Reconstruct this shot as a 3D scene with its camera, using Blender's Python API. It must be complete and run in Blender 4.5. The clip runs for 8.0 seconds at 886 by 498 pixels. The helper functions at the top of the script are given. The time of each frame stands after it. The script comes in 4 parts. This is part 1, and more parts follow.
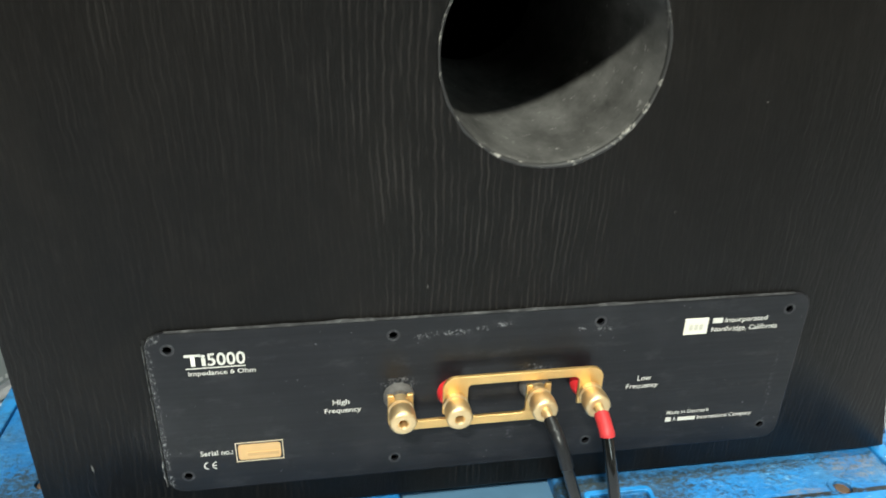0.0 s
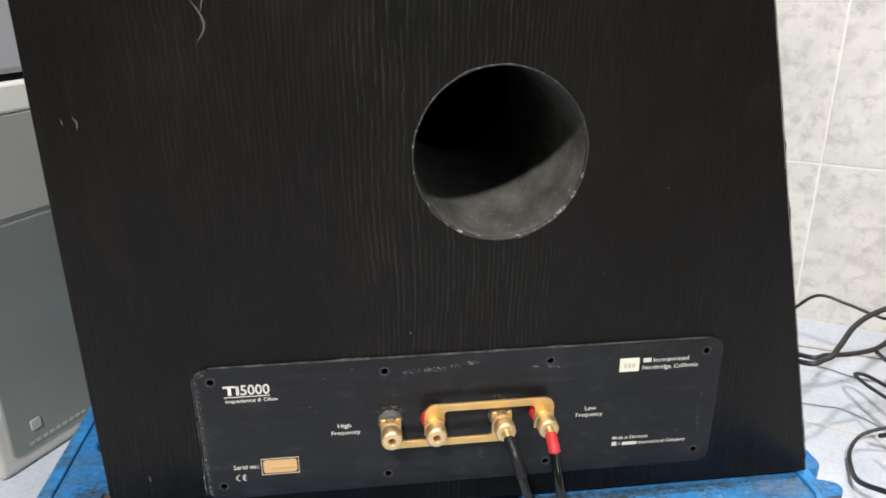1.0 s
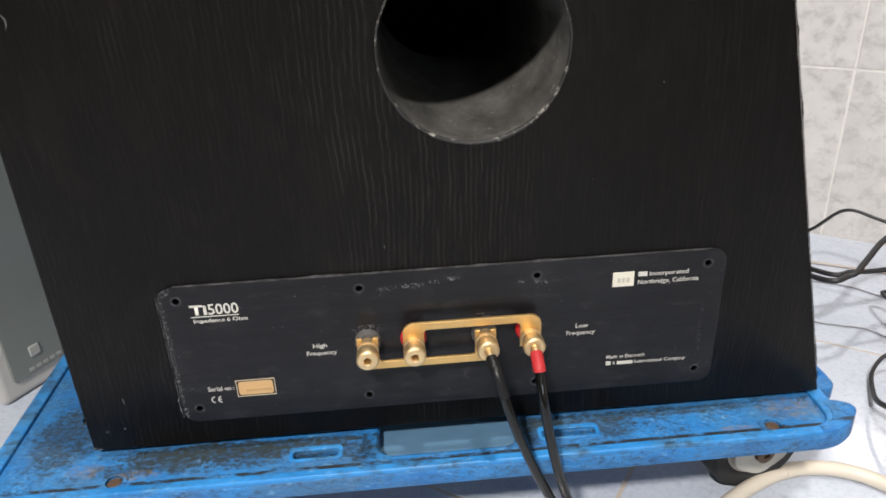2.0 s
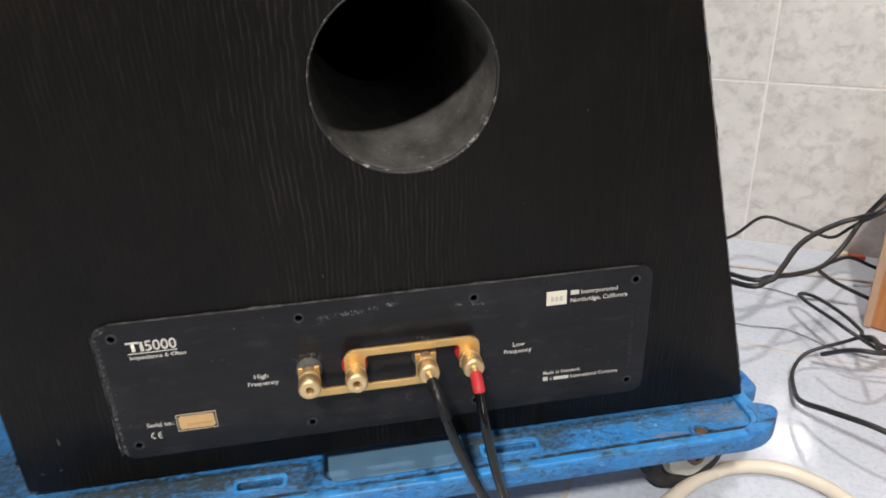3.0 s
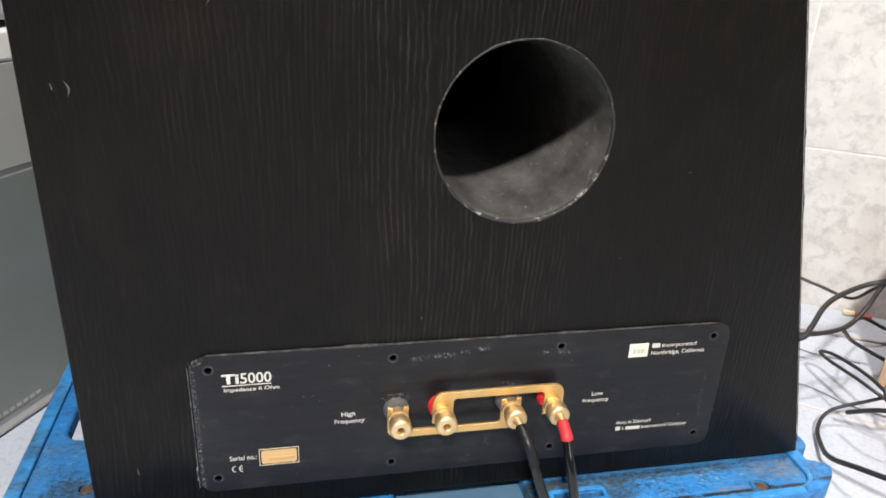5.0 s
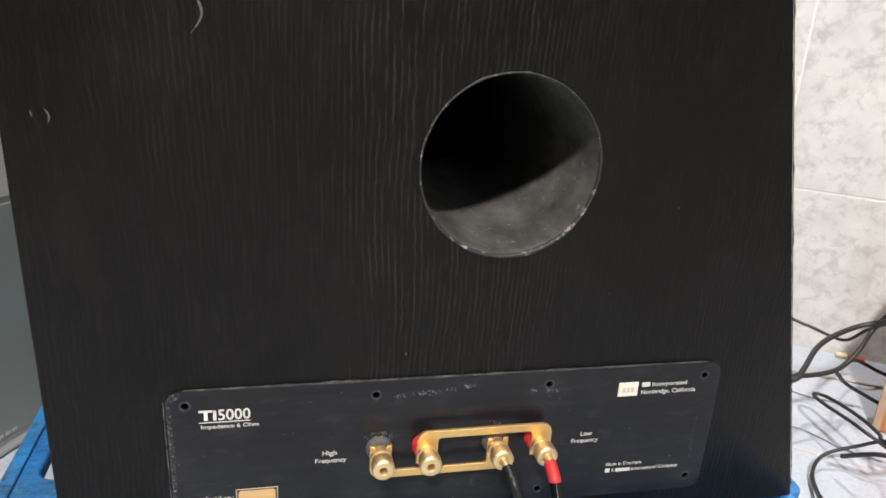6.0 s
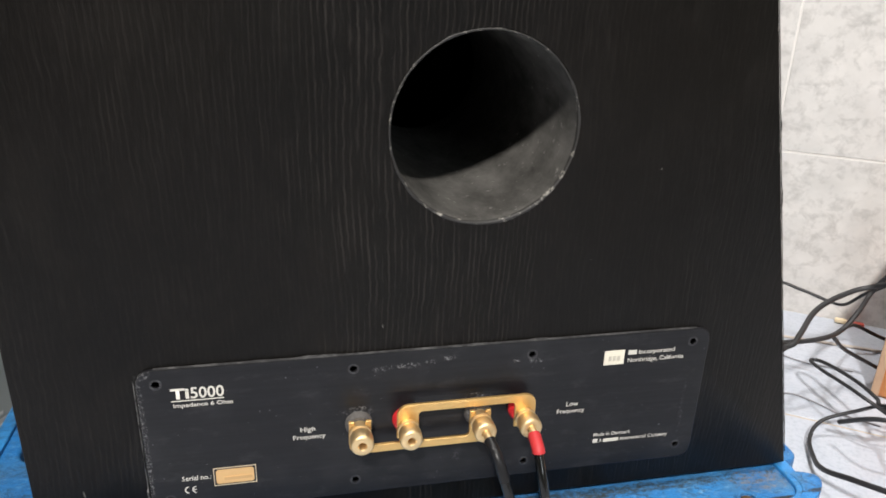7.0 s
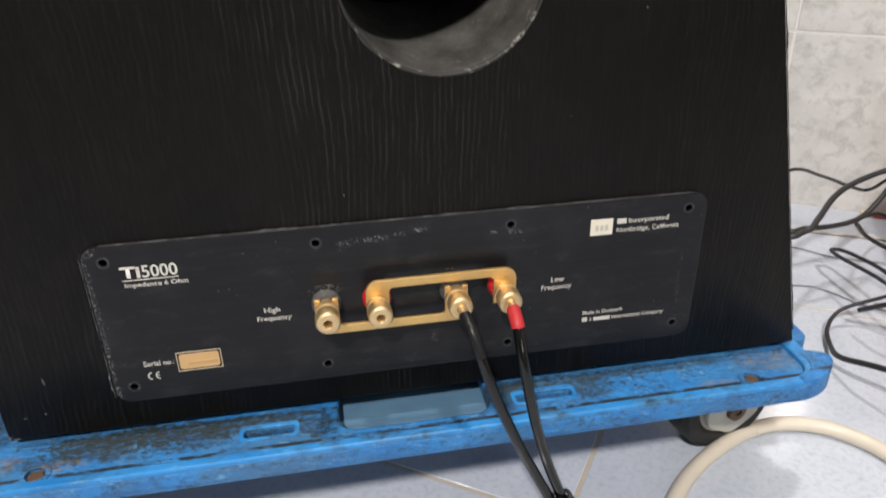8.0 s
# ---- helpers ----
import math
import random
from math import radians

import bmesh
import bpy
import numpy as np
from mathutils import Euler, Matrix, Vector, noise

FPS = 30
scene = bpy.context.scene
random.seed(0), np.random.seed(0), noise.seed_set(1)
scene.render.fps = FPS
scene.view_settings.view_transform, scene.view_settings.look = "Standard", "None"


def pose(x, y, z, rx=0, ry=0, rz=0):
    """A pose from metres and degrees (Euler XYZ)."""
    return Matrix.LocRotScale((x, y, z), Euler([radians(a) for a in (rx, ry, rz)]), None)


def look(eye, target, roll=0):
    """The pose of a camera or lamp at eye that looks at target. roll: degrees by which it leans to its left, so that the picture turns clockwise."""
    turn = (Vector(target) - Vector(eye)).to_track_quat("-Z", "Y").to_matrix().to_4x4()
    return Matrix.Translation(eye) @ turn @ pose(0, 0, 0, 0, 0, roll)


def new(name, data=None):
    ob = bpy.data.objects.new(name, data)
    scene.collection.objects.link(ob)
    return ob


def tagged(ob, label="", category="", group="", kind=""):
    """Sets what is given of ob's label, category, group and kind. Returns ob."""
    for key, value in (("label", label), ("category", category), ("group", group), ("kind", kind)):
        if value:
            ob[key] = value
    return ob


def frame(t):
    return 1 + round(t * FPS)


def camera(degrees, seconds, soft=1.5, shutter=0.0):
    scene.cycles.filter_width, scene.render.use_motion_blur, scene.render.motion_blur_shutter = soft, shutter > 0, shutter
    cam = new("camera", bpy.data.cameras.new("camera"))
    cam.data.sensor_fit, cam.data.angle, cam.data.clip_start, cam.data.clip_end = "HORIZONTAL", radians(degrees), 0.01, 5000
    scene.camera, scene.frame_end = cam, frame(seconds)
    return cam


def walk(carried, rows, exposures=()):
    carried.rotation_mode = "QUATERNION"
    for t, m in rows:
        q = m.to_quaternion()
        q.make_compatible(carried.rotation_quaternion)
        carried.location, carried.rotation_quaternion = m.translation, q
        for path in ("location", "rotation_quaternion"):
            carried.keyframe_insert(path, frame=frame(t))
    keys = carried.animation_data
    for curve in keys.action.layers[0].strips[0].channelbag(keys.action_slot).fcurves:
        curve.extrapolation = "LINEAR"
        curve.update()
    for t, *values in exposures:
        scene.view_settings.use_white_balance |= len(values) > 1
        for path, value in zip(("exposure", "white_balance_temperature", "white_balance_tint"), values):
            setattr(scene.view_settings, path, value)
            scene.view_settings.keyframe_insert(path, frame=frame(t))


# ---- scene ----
cam = camera(62.17, 8.0, soft=1.7, shutter=0.3)
PATH = [
    (0, (-0.0664, -0.2533, 0.3424), (0.2290, 1.5182, -0.5376), 1.32),
    (0.5, (-0.0578, -0.2834, 0.3664), (0.2494, 1.5079, -0.4682), 0.96),
    (1, (-0.0524, -0.3356, 0.3750), (0.1654, 1.5188, -0.3419), -0.31),
    (1.5, (-0.0449, -0.3165, 0.3623), (0.1008, 1.5229, -0.4093), -1.60),
    (1.7, (-0.0334, -0.3143, 0.3505), (0.0805, 1.4767, -0.5323), -2.39),
    (2.8, (-0.0157, -0.3331, 0.3669), (0.1822, 1.4516, -0.5137), -2.64),
    (3, (-0.0214, -0.3203, 0.3651), (0.2603, 1.4575, -0.5067), -2.04),
    (3.5, (-0.0604, -0.2702, 0.3540), (0.3908, 1.4598, -0.5425), 0.47),
    (4, (-0.0485, -0.2898, 0.3662), (0.3390, 1.4467, -0.5473), 1.27),
    (4.5, (-0.0636, -0.2978, 0.3667), (0.3271, 1.4651, -0.4932), 1.92),
    (5, (-0.0885, -0.3110, 0.3751), (0.3012, 1.4812, -0.4224), 2.63),
    (6.3, (-0.0784, -0.3042, 0.3637), (0.3348, 1.5295, -0.3197), 3.32),
    (6.5, (-0.0694, -0.2959, 0.3596), (0.3421, 1.5180, -0.3756), 3.01),
    (7, (-0.0691, -0.3014, 0.3621), (0.3310, 1.5093, -0.3871), 1.85),
    (7.5, (-0.0538, -0.2953, 0.3416), (0.3050, 1.5038, -0.4550), 1.12),
    (8, (-0.0394, -0.2938, 0.3227), (0.2715, 1.4584, -0.5901), -1.01),
]
EXPOSURES = [
    (0.0, 0.65, 6350, -4), (0.5, 0.48, 6450, 3), (1.0, 0.35, 6450, 7), (1.5, 0.25, 6450, 9), (3.0, -0.02, 6600, 10), (3.5, 0.03, 6800, 10), (4.0, 0.50, 6600, 9),
    (4.5, 0.23, 6550, 9), (5.0, 0.50, 6500, 9), (6.5, 0.31, 6500, 9), (7.0, 0.31, 6500, 9), (7.5, 0.28, 6500, 9), (8.0, -0.02, 6600, 10),
]
walk(cam, [(t, look(eye, target, roll)) for t, eye, target, roll in PATH], EXPOSURES)

# ---- light ----
world = bpy.data.worlds.new("room_world")
world.use_nodes = True
world.node_tree.nodes["Background"].inputs["Color"].default_value = (0.6, 0.65, 0.75, 1)
world.node_tree.nodes["Background"].inputs["Strength"].default_value = 0.05
scene.world = world
scene.view_settings.exposure = 0.0


def lamp(name, place, target, size, watts, colour, high=0.0):
    data = bpy.data.lights.new(name, "AREA")
    data.shape, data.size, data.energy, data.color = "DISK", size, watts, colour
    if high:
        data.shape, data.size_y = "RECTANGLE", high
    ob = new(name, data)
    ob.matrix_world = look(place, target)
    return ob


# unseen lamp 1.8 m up, well below the ceiling
lamp("room_lamp", (-0.55, -1.47, 1.80), (0, 0, 0.2), 0.15, 61, (1.0, 0.95, 0.9))
# unseen ceiling lamp, nearly straight above the loudspeaker's back
lamp("room_lamp", (0.12, -0.13, 2.5), (0.12, -0.12, 0), 0.14, 26, (1.0, 0.95, 0.9))
# unseen sheen light, added in an assumed window of the side wall behind the camera
lamp("sheen_light", (0.6236, -2.9976, 1.38), (-0.1956, -2.4241, 1.38), 0.74, 15, (0.86, 0.95, 1.0), 0.64)

# ---- materials ----


class Mat:
    """A node material built step by step."""

    def __init__(self, name, rough=0.5, metal=0.0, spec=0.5):
        self.m = bpy.data.materials.new(name)
        self.m.use_nodes = True
        self.t = self.m.node_tree
        self.b = self.t.nodes["Principled BSDF"]
        self.b.inputs["Roughness"].default_value = rough
        self.b.inputs["Metallic"].default_value = metal
        self.b.inputs["Specular IOR Level"].default_value = spec
        self.co = self.node("ShaderNodeTexCoord").outputs["Object"]

    def node(self, kind, **values):
        n = self.t.nodes.new(kind)
        for k, v in values.items():
            n.inputs[k].default_value = v
        return n

    def link(self, a, b):
        self.t.links.new(a, b)

    def stretched(self, scale, offset=None):
        n = self.node("ShaderNodeMapping")
        n.inputs["Scale"].default_value = scale
        self.link(self.co, n.inputs["Vector"])
        if offset is not None:
            add = self.t.nodes.new("ShaderNodeVectorMath")
            self.link(n.outputs[0], add.inputs[0])
            self.link(offset, add.inputs[1])
            return add.outputs[0]
        return n.outputs[0]

    def noise(self, scale, detail=4, rough=0.55, stretch=(1, 1, 1), dist=0.0, offset=None):
        n = self.node("ShaderNodeTexNoise", Scale=scale, Detail=detail, Roughness=rough, Distortion=dist)
        self.link(self.stretched(stretch, offset), n.inputs["Vector"])
        return n.outputs["Fac"]

    def ramp(self, fac, a, b):
        """0 below a, 1 above b."""
        n = self.node("ShaderNodeMapRange")
        n.inputs["From Min"].default_value, n.inputs["From Max"].default_value = a, b
        self.link(fac, n.inputs["Value"])
        return n.outputs[0]

    def op(self, kind, a, b):
        n = self.t.nodes.new("ShaderNodeMath")
        n.operation = kind
        for i, v in enumerate((a, b)):
            if isinstance(v, (int, float)):
                n.inputs[i].default_value = v
            else:
                self.link(v, n.inputs[i])
        return n.outputs[0]

    def mix(self, fac, a, b):
        n = self.t.nodes.new("ShaderNodeMix")
        n.data_type = "RGBA"
        for sock, v in ((n.inputs[0], fac), (n.inputs[6], a), (n.inputs[7], b)):
            if isinstance(v, (int, float)):
                sock.default_value = v
            elif isinstance(v, tuple):
                sock.default_value = (*v, 1)
            else:
                self.link(v, sock)
        return n.outputs[2]

    def spot(self, centre, radii, wobble=None):
        """1 inside an uneven ellipsoid round centre."""
        sub = self.t.nodes.new("ShaderNodeVectorMath")
        sub.operation = "SUBTRACT"
        self.link(self.co, sub.inputs[0])
        sub.inputs[1].default_value = centre
        div = self.t.nodes.new("ShaderNodeVectorMath")
        div.operation = "DIVIDE"
        self.link(sub.outputs[0], div.inputs[0])
        div.inputs[1].default_value = radii
        ln = self.t.nodes.new("ShaderNodeVectorMath")
        ln.operation = "LENGTH"
        self.link(div.outputs[0], ln.inputs[0])
        v = ln.outputs["Value"]
        if wobble is not None:
            v = self.op("ADD", v, self.op("MULTIPLY", self.op("SUBTRACT", wobble, 0.5), 2.2))
        return self.op("SUBTRACT", 1.0, self.ramp(v, 0.75, 1.0))

    def colour(self, v):
        if isinstance(v, tuple):
            self.b.inputs["Base Color"].default_value = (*v, 1)
        else:
            self.link(v, self.b.inputs["Base Color"])

    def rough(self, v):
        self.link(v, self.b.inputs["Roughness"])

    def bump(self, height, strength=0.2, distance=0.001):
        n = self.node("ShaderNodeBump", Strength=strength, Distance=distance)
        self.link(height, n.inputs["Height"])
        self.link(n.outputs[0], self.b.inputs["Normal"])

    def random(self):
        n = self.t.nodes.new("ShaderNodeObjectInfo")
        s = self.t.nodes.new("ShaderNodeVectorMath")
        s.operation = "SCALE"
        c = self.t.nodes.new("ShaderNodeCombineXYZ")
        for k in range(3):
            self.link(n.outputs["Random"], c.inputs[k])
        self.link(c.outputs[0], s.inputs[0])
        s.inputs["Scale"].default_value = 37.0
        return s.outputs[0], n.outputs["Random"]


def black_ash():
    m = Mat("black_ash_veneer", 0.4, spec=0.17)
    # growth lines: upright bands, bent by a slow noise, leaning towards the heart, wavering and broken into pores
    slow = m.op("MULTIPLY", m.op("SUBTRACT", m.noise(6, 2, 0.45, (1, 1, 0.5)), 0.5), 0.045)
    waver = m.op("MULTIPLY", m.op("SUBTRACT", m.noise(95, 3, 0.6, (0.5, 1, 0.8)), 0.5), 0.0030)
    bend = m.t.nodes.new("ShaderNodeCombineXYZ")
    m.link(m.op("ADD", slow, waver), bend.inputs[0])
    wave = m.node("ShaderNodeTexWave", Scale=118, Distortion=1.5, Detail=3, **{"Detail Scale": 0.6, "Detail Roughness": 0.55})
    wave.bands_direction = "X"
    m.link(m.stretched((1, 1, 0.25), bend.outputs[0]), wave.inputs["Vector"])
    dash = m.ramp(m.noise(240, 4, 0.65, (1, 1, 0.16), 0.3, bend.outputs[0]), 0.40, 0.62)
    band = m.ramp(m.noise(13, 3, 0.55, (1, 1, 0.30), 0.4), 0.42, 0.64)
    heart = m.spot((-0.012, 0, 0.29), (0.055, 1, 0.22), m.noise(20, 3))
    band = m.op("ADD", m.op("MULTIPLY", band, 0.36), m.op("MULTIPLY", heart, 0.6))
    crest = m.ramp(wave.outputs["Fac"], 0.62, 1.0)
    lines = m.op("MULTIPLY", m.op("MULTIPLY", crest, dash), m.op("ADD", 0.10, m.op("MULTIPLY", band, 0.95)))
    grain = m.noise(520, 4, 0.65, (1, 1, 0.09), 0.5, bend.outputs[0])
    fine = m.noise(1000, 3, 0.65, (1, 1, 0.22), 0.3)
    cloud = m.noise(8, 4, 0.55, (1, 1, 0.5))
    smear = m.noise(26, 5, 0.62, (1, 1, 0.7), 0.6)
    dark = m.mix(m.ramp(cloud, 0.33, 0.7), (0.0012, 0.0008, 0.0005), (0.0035, 0.0025, 0.0016))
    dark = m.mix(m.op("MULTIPLY", m.ramp(smear, 0.5, 0.75), 0.35), dark, (0.0095, 0.0076, 0.0060))
    base = m.mix(m.op("MULTIPLY", lines, 0.46), dark, (0.042, 0.037, 0.033))
    base = m.mix(m.op("MULTIPLY", m.ramp(grain, 0.54, 0.76), 0.2), base, (0.028, 0.025, 0.023))
    base = m.mix(m.op("MULTIPLY", m.ramp(fine, 0.5, 0.8), 0.22), base, (0.020, 0.018, 0.016))
    fleck = m.ramp(m.noise(900, 1, 0.5), 0.80, 0.83)
    base = m.mix(m.op("MULTIPLY", fleck, 0.25), base, (0.18, 0.18, 0.17))
    m.colour(base)
    m.rough(m.op("ADD", 0.33, m.op("MULTIPLY", smear, 0.16)))
    m.bump(m.op("ADD", m.op("MULTIPLY", lines, -0.8), m.op("ADD", grain, m.op("MULTIPLY", fine, 0.6))), 0.42, 0.0005)
    return m


def scuff(m, base, spots, tint=(0.3, 0.3, 0.29), power=0.6, scale=300):
    wob = m.noise(scale, 4, 0.7)
    broken = m.op("MULTIPLY", m.ramp(m.noise(scale * 1.6, 4, 0.75), 0.50, 0.66), power)
    for centre, radii in spots:
        base = m.mix(m.op("MULTIPLY", m.spot(centre, radii, wob), broken), base, tint)
    return base


def simple(name, colour, rough=0.5, metal=0.0, spec=0.5, vary=0.25, scale=120, bump=0.1, coat=0.0):
    m = Mat(name, rough, metal, spec)
    n = m.noise(scale, 4)
    low = tuple(c * (1 - vary) for c in colour)
    m.colour(m.mix(n, low, tuple(min(1, c * (1 + vary)) for c in colour)))
    m.rough(m.op("ADD", rough - 0.06, m.op("MULTIPLY", m.noise(scale * 0.4, 3), 0.12)))
    if bump:
        m.bump(m.noise(scale * 5, 3), bump, 0.0004)
    m.b.inputs["Coat Weight"].default_value = coat
    return m.m


def plate_material():
    m = Mat("black_anodised_plate", 0.34, spec=0.24)
    brush = m.noise(500, 3, 0.6, (0.03, 1, 1))
    blot = m.noise(30, 4)
    base = m.mix(brush, (0.0040, 0.0040, 0.0050), (0.0110, 0.0110, 0.0130))
    base = m.mix(m.op("MULTIPLY", m.ramp(blot, 0.48, 0.8), 0.28), base, (0.040, 0.040, 0.044))
    haze = m.ramp(m.noise(160, 5, 0.7, (0.4, 1, 1)), 0.55, 0.8)
    base = m.mix(m.op("MULTIPLY", haze, 0.3), base, (0.06, 0.06, 0.063))
    fleck = m.ramp(m.noise(700, 1, 0.5), 0.77, 0.8)
    base = m.mix(m.op("MULTIPLY", fleck, 0.5), base, (0.3, 0.3, 0.32))
    base = scuff(m, base, [((-0.031, 0, 0.1782), (0.004, 0.01, 0.0016)), ((-0.019, 0, 0.1788), (0.008, 0.01, 0.0017)), ((-0.007, 0, 0.1802), (0.003, 0.01, 0.001)),
                           ((0.002, 0, 0.1812), (0.0035, 0.01, 0.0014)), ((0.036, 0, 0.1765), (0.0025, 0.01, 0.0009)), ((0.046, 0, 0.1758), (0.004, 0.01, 0.0015)),
                           ((-0.042, 0, 0.1555), (0.0075, 0.01, 0.0035)), ((0.017, 0, 0.1565), (0.0075, 0.01, 0.0035))], (0.22, 0.22, 0.225), 0.9, 520)
    base = scuff(m, base, [((0.0075, 0, 0.1235), (0.0022, 0.01, 0.004)), ((-0.088, 0, 0.1165), (0.0007, 0.01, 0.0016)),
                           ((0.131, 0, 0.14), (0.0012, 0.01, 0.018))], (0.12, 0.12, 0.13), 0.5, 600)
    base = scuff(m, base, [((-0.1398, 0, 0.150), (0.0017, 0.01, 0.040)), ((-0.1375, 0, 0.1845), (0.004, 0.01, 0.0025)), ((-0.139, 0, 0.112), (0.002, 0.01, 0.005))], (0.26, 0.26, 0.26), 0.7, 420)
    m.colour(base)
    m.rough(m.op("ADD", 0.27, m.op("MULTIPLY", blot, 0.16)))
    m.bump(brush, 0.3, 0.0004)
    return m.m


PLATE = plate_material()


def worn_edge(name, dark, light, a, b, scale=180):
    m = Mat(name, 0.6)
    m.colour(m.mix(m.ramp(m.noise(scale, 4, 0.7), a, b), dark, light))
    m.bump(m.noise(900, 2), 0.3, 0.0005)
    return m.m


PLATE_EDGE = worn_edge("chipped_plate_edge", (0.04, 0.04, 0.042), (0.44, 0.43, 0.41), 0.40, 0.62)
PORT_EDGE = worn_edge("chipped_port_edge", (0.014, 0.013, 0.012), (0.36, 0.34, 0.30), 0.54, 0.72, 150)


def tube_material():
    m = Mat("grey_port_tube", 0.85, spec=0.2)
    n = m.noise(55, 5, 0.65, (1, 0.5, 1))
    base = m.mix(m.ramp(n, 0.3, 0.75), (0.035, 0.034, 0.031), (0.125, 0.12, 0.112))
    base = m.mix(m.op("MULTIPLY", m.ramp(m.noise(230, 4, 0.7), 0.63, 0.72), 0.55), base, (0.33, 0.32, 0.30))
    m.colour(base)
    m.bump(m.noise(300, 3), 0.3, 0.0006)
    return m.m


TUBE = tube_material()
GOLD = simple("gold_plated_brass", (0.76, 0.57, 0.32), 0.5, 1.0, vary=0.08, scale=300)
GOLD_BAR = simple("matt_gold_bar", (0.74, 0.49, 0.20), 0.5, 1.0, vary=0.1, scale=200, bump=0.2)
GOLD_LABEL = simple("gold_foil_label", (0.60, 0.38, 0.17), 0.5, 0.3, vary=0.08, scale=90)
RED = simple("red_plastic", (0.5, 0.02, 0.025), 0.4, vary=0.15)
RED_SLEEVE = simple("red_heat_shrink", (0.42, 0.022, 0.026), 0.55, vary=0.15, scale=400)
BLACK = simple("black_plastic", (0.006, 0.006, 0.007), 0.4, spec=0.35, vary=0.3)
DUSTY = simple("dusty_grey_plastic", (0.075, 0.07, 0.066), 0.7, vary=0.6, scale=500, bump=0.2)
BLACK_GLOSS = simple("glossy_black_cable_jacket", (0.003, 0.003, 0.003), 0.1, spec=0.55, vary=0.3, scale=300, bump=0.04)
BLACK_CORD = simple("matt_black_cord", (0.016, 0.016, 0.018), 0.5, vary=0.4, scale=90, bump=0.1)
GREY_WIRE = simple("thin_grey_wire", (0.22, 0.22, 0.24), 0.5, vary=0.3)
# near-black that stands for the shade in screw holes and the plate's gap
HOLE_SHADE = simple("hole_shade", (0.004, 0.004, 0.004), 0.9, vary=0.1, bump=0)
PRINT = simple("white_print", (0.54, 0.52, 0.47), 0.6, vary=0.12, scale=900)
HOSE = simple("cream_hose", (0.62, 0.555, 0.46), 0.4, vary=0.1, scale=60)
RUBBER = simple("black_rubber", (0.02, 0.02, 0.02), 0.7, vary=0.4, scale=70, bump=0.3)
FORK = simple("dusty_white_plastic", (0.5, 0.48, 0.42), 0.6, vary=0.3, scale=60, bump=0.2)
RUST = simple("rusty_steel", (0.14, 0.09, 0.06), 0.6, 0.6, vary=0.5, scale=200, bump=0.4)
GREY = simple("grey_speaker_shell", (0.33, 0.33, 0.315), 0.42, vary=0.1, scale=25, bump=0.03)
GREY_DARK = simple("dark_grey_grille", (0.17, 0.185, 0.175), 0.4, vary=0.12, scale=20, bump=0.02)
PALE = simple("pale_grey_plastic", (0.45, 0.44, 0.42), 0.45, vary=0.06, scale=40, bump=0.03)
WHITE = simple("white_plastic", (0.78, 0.76, 0.73), 0.4, vary=0.04, scale=40, bump=0.03)
CREAM = simple("cream_plastic", (0.75, 0.62, 0.42), 0.45, vary=0.1)
PAINT = simple("wall_paint", (0.30, 0.29, 0.27), 0.85, vary=0.03, scale=8, bump=0.1)


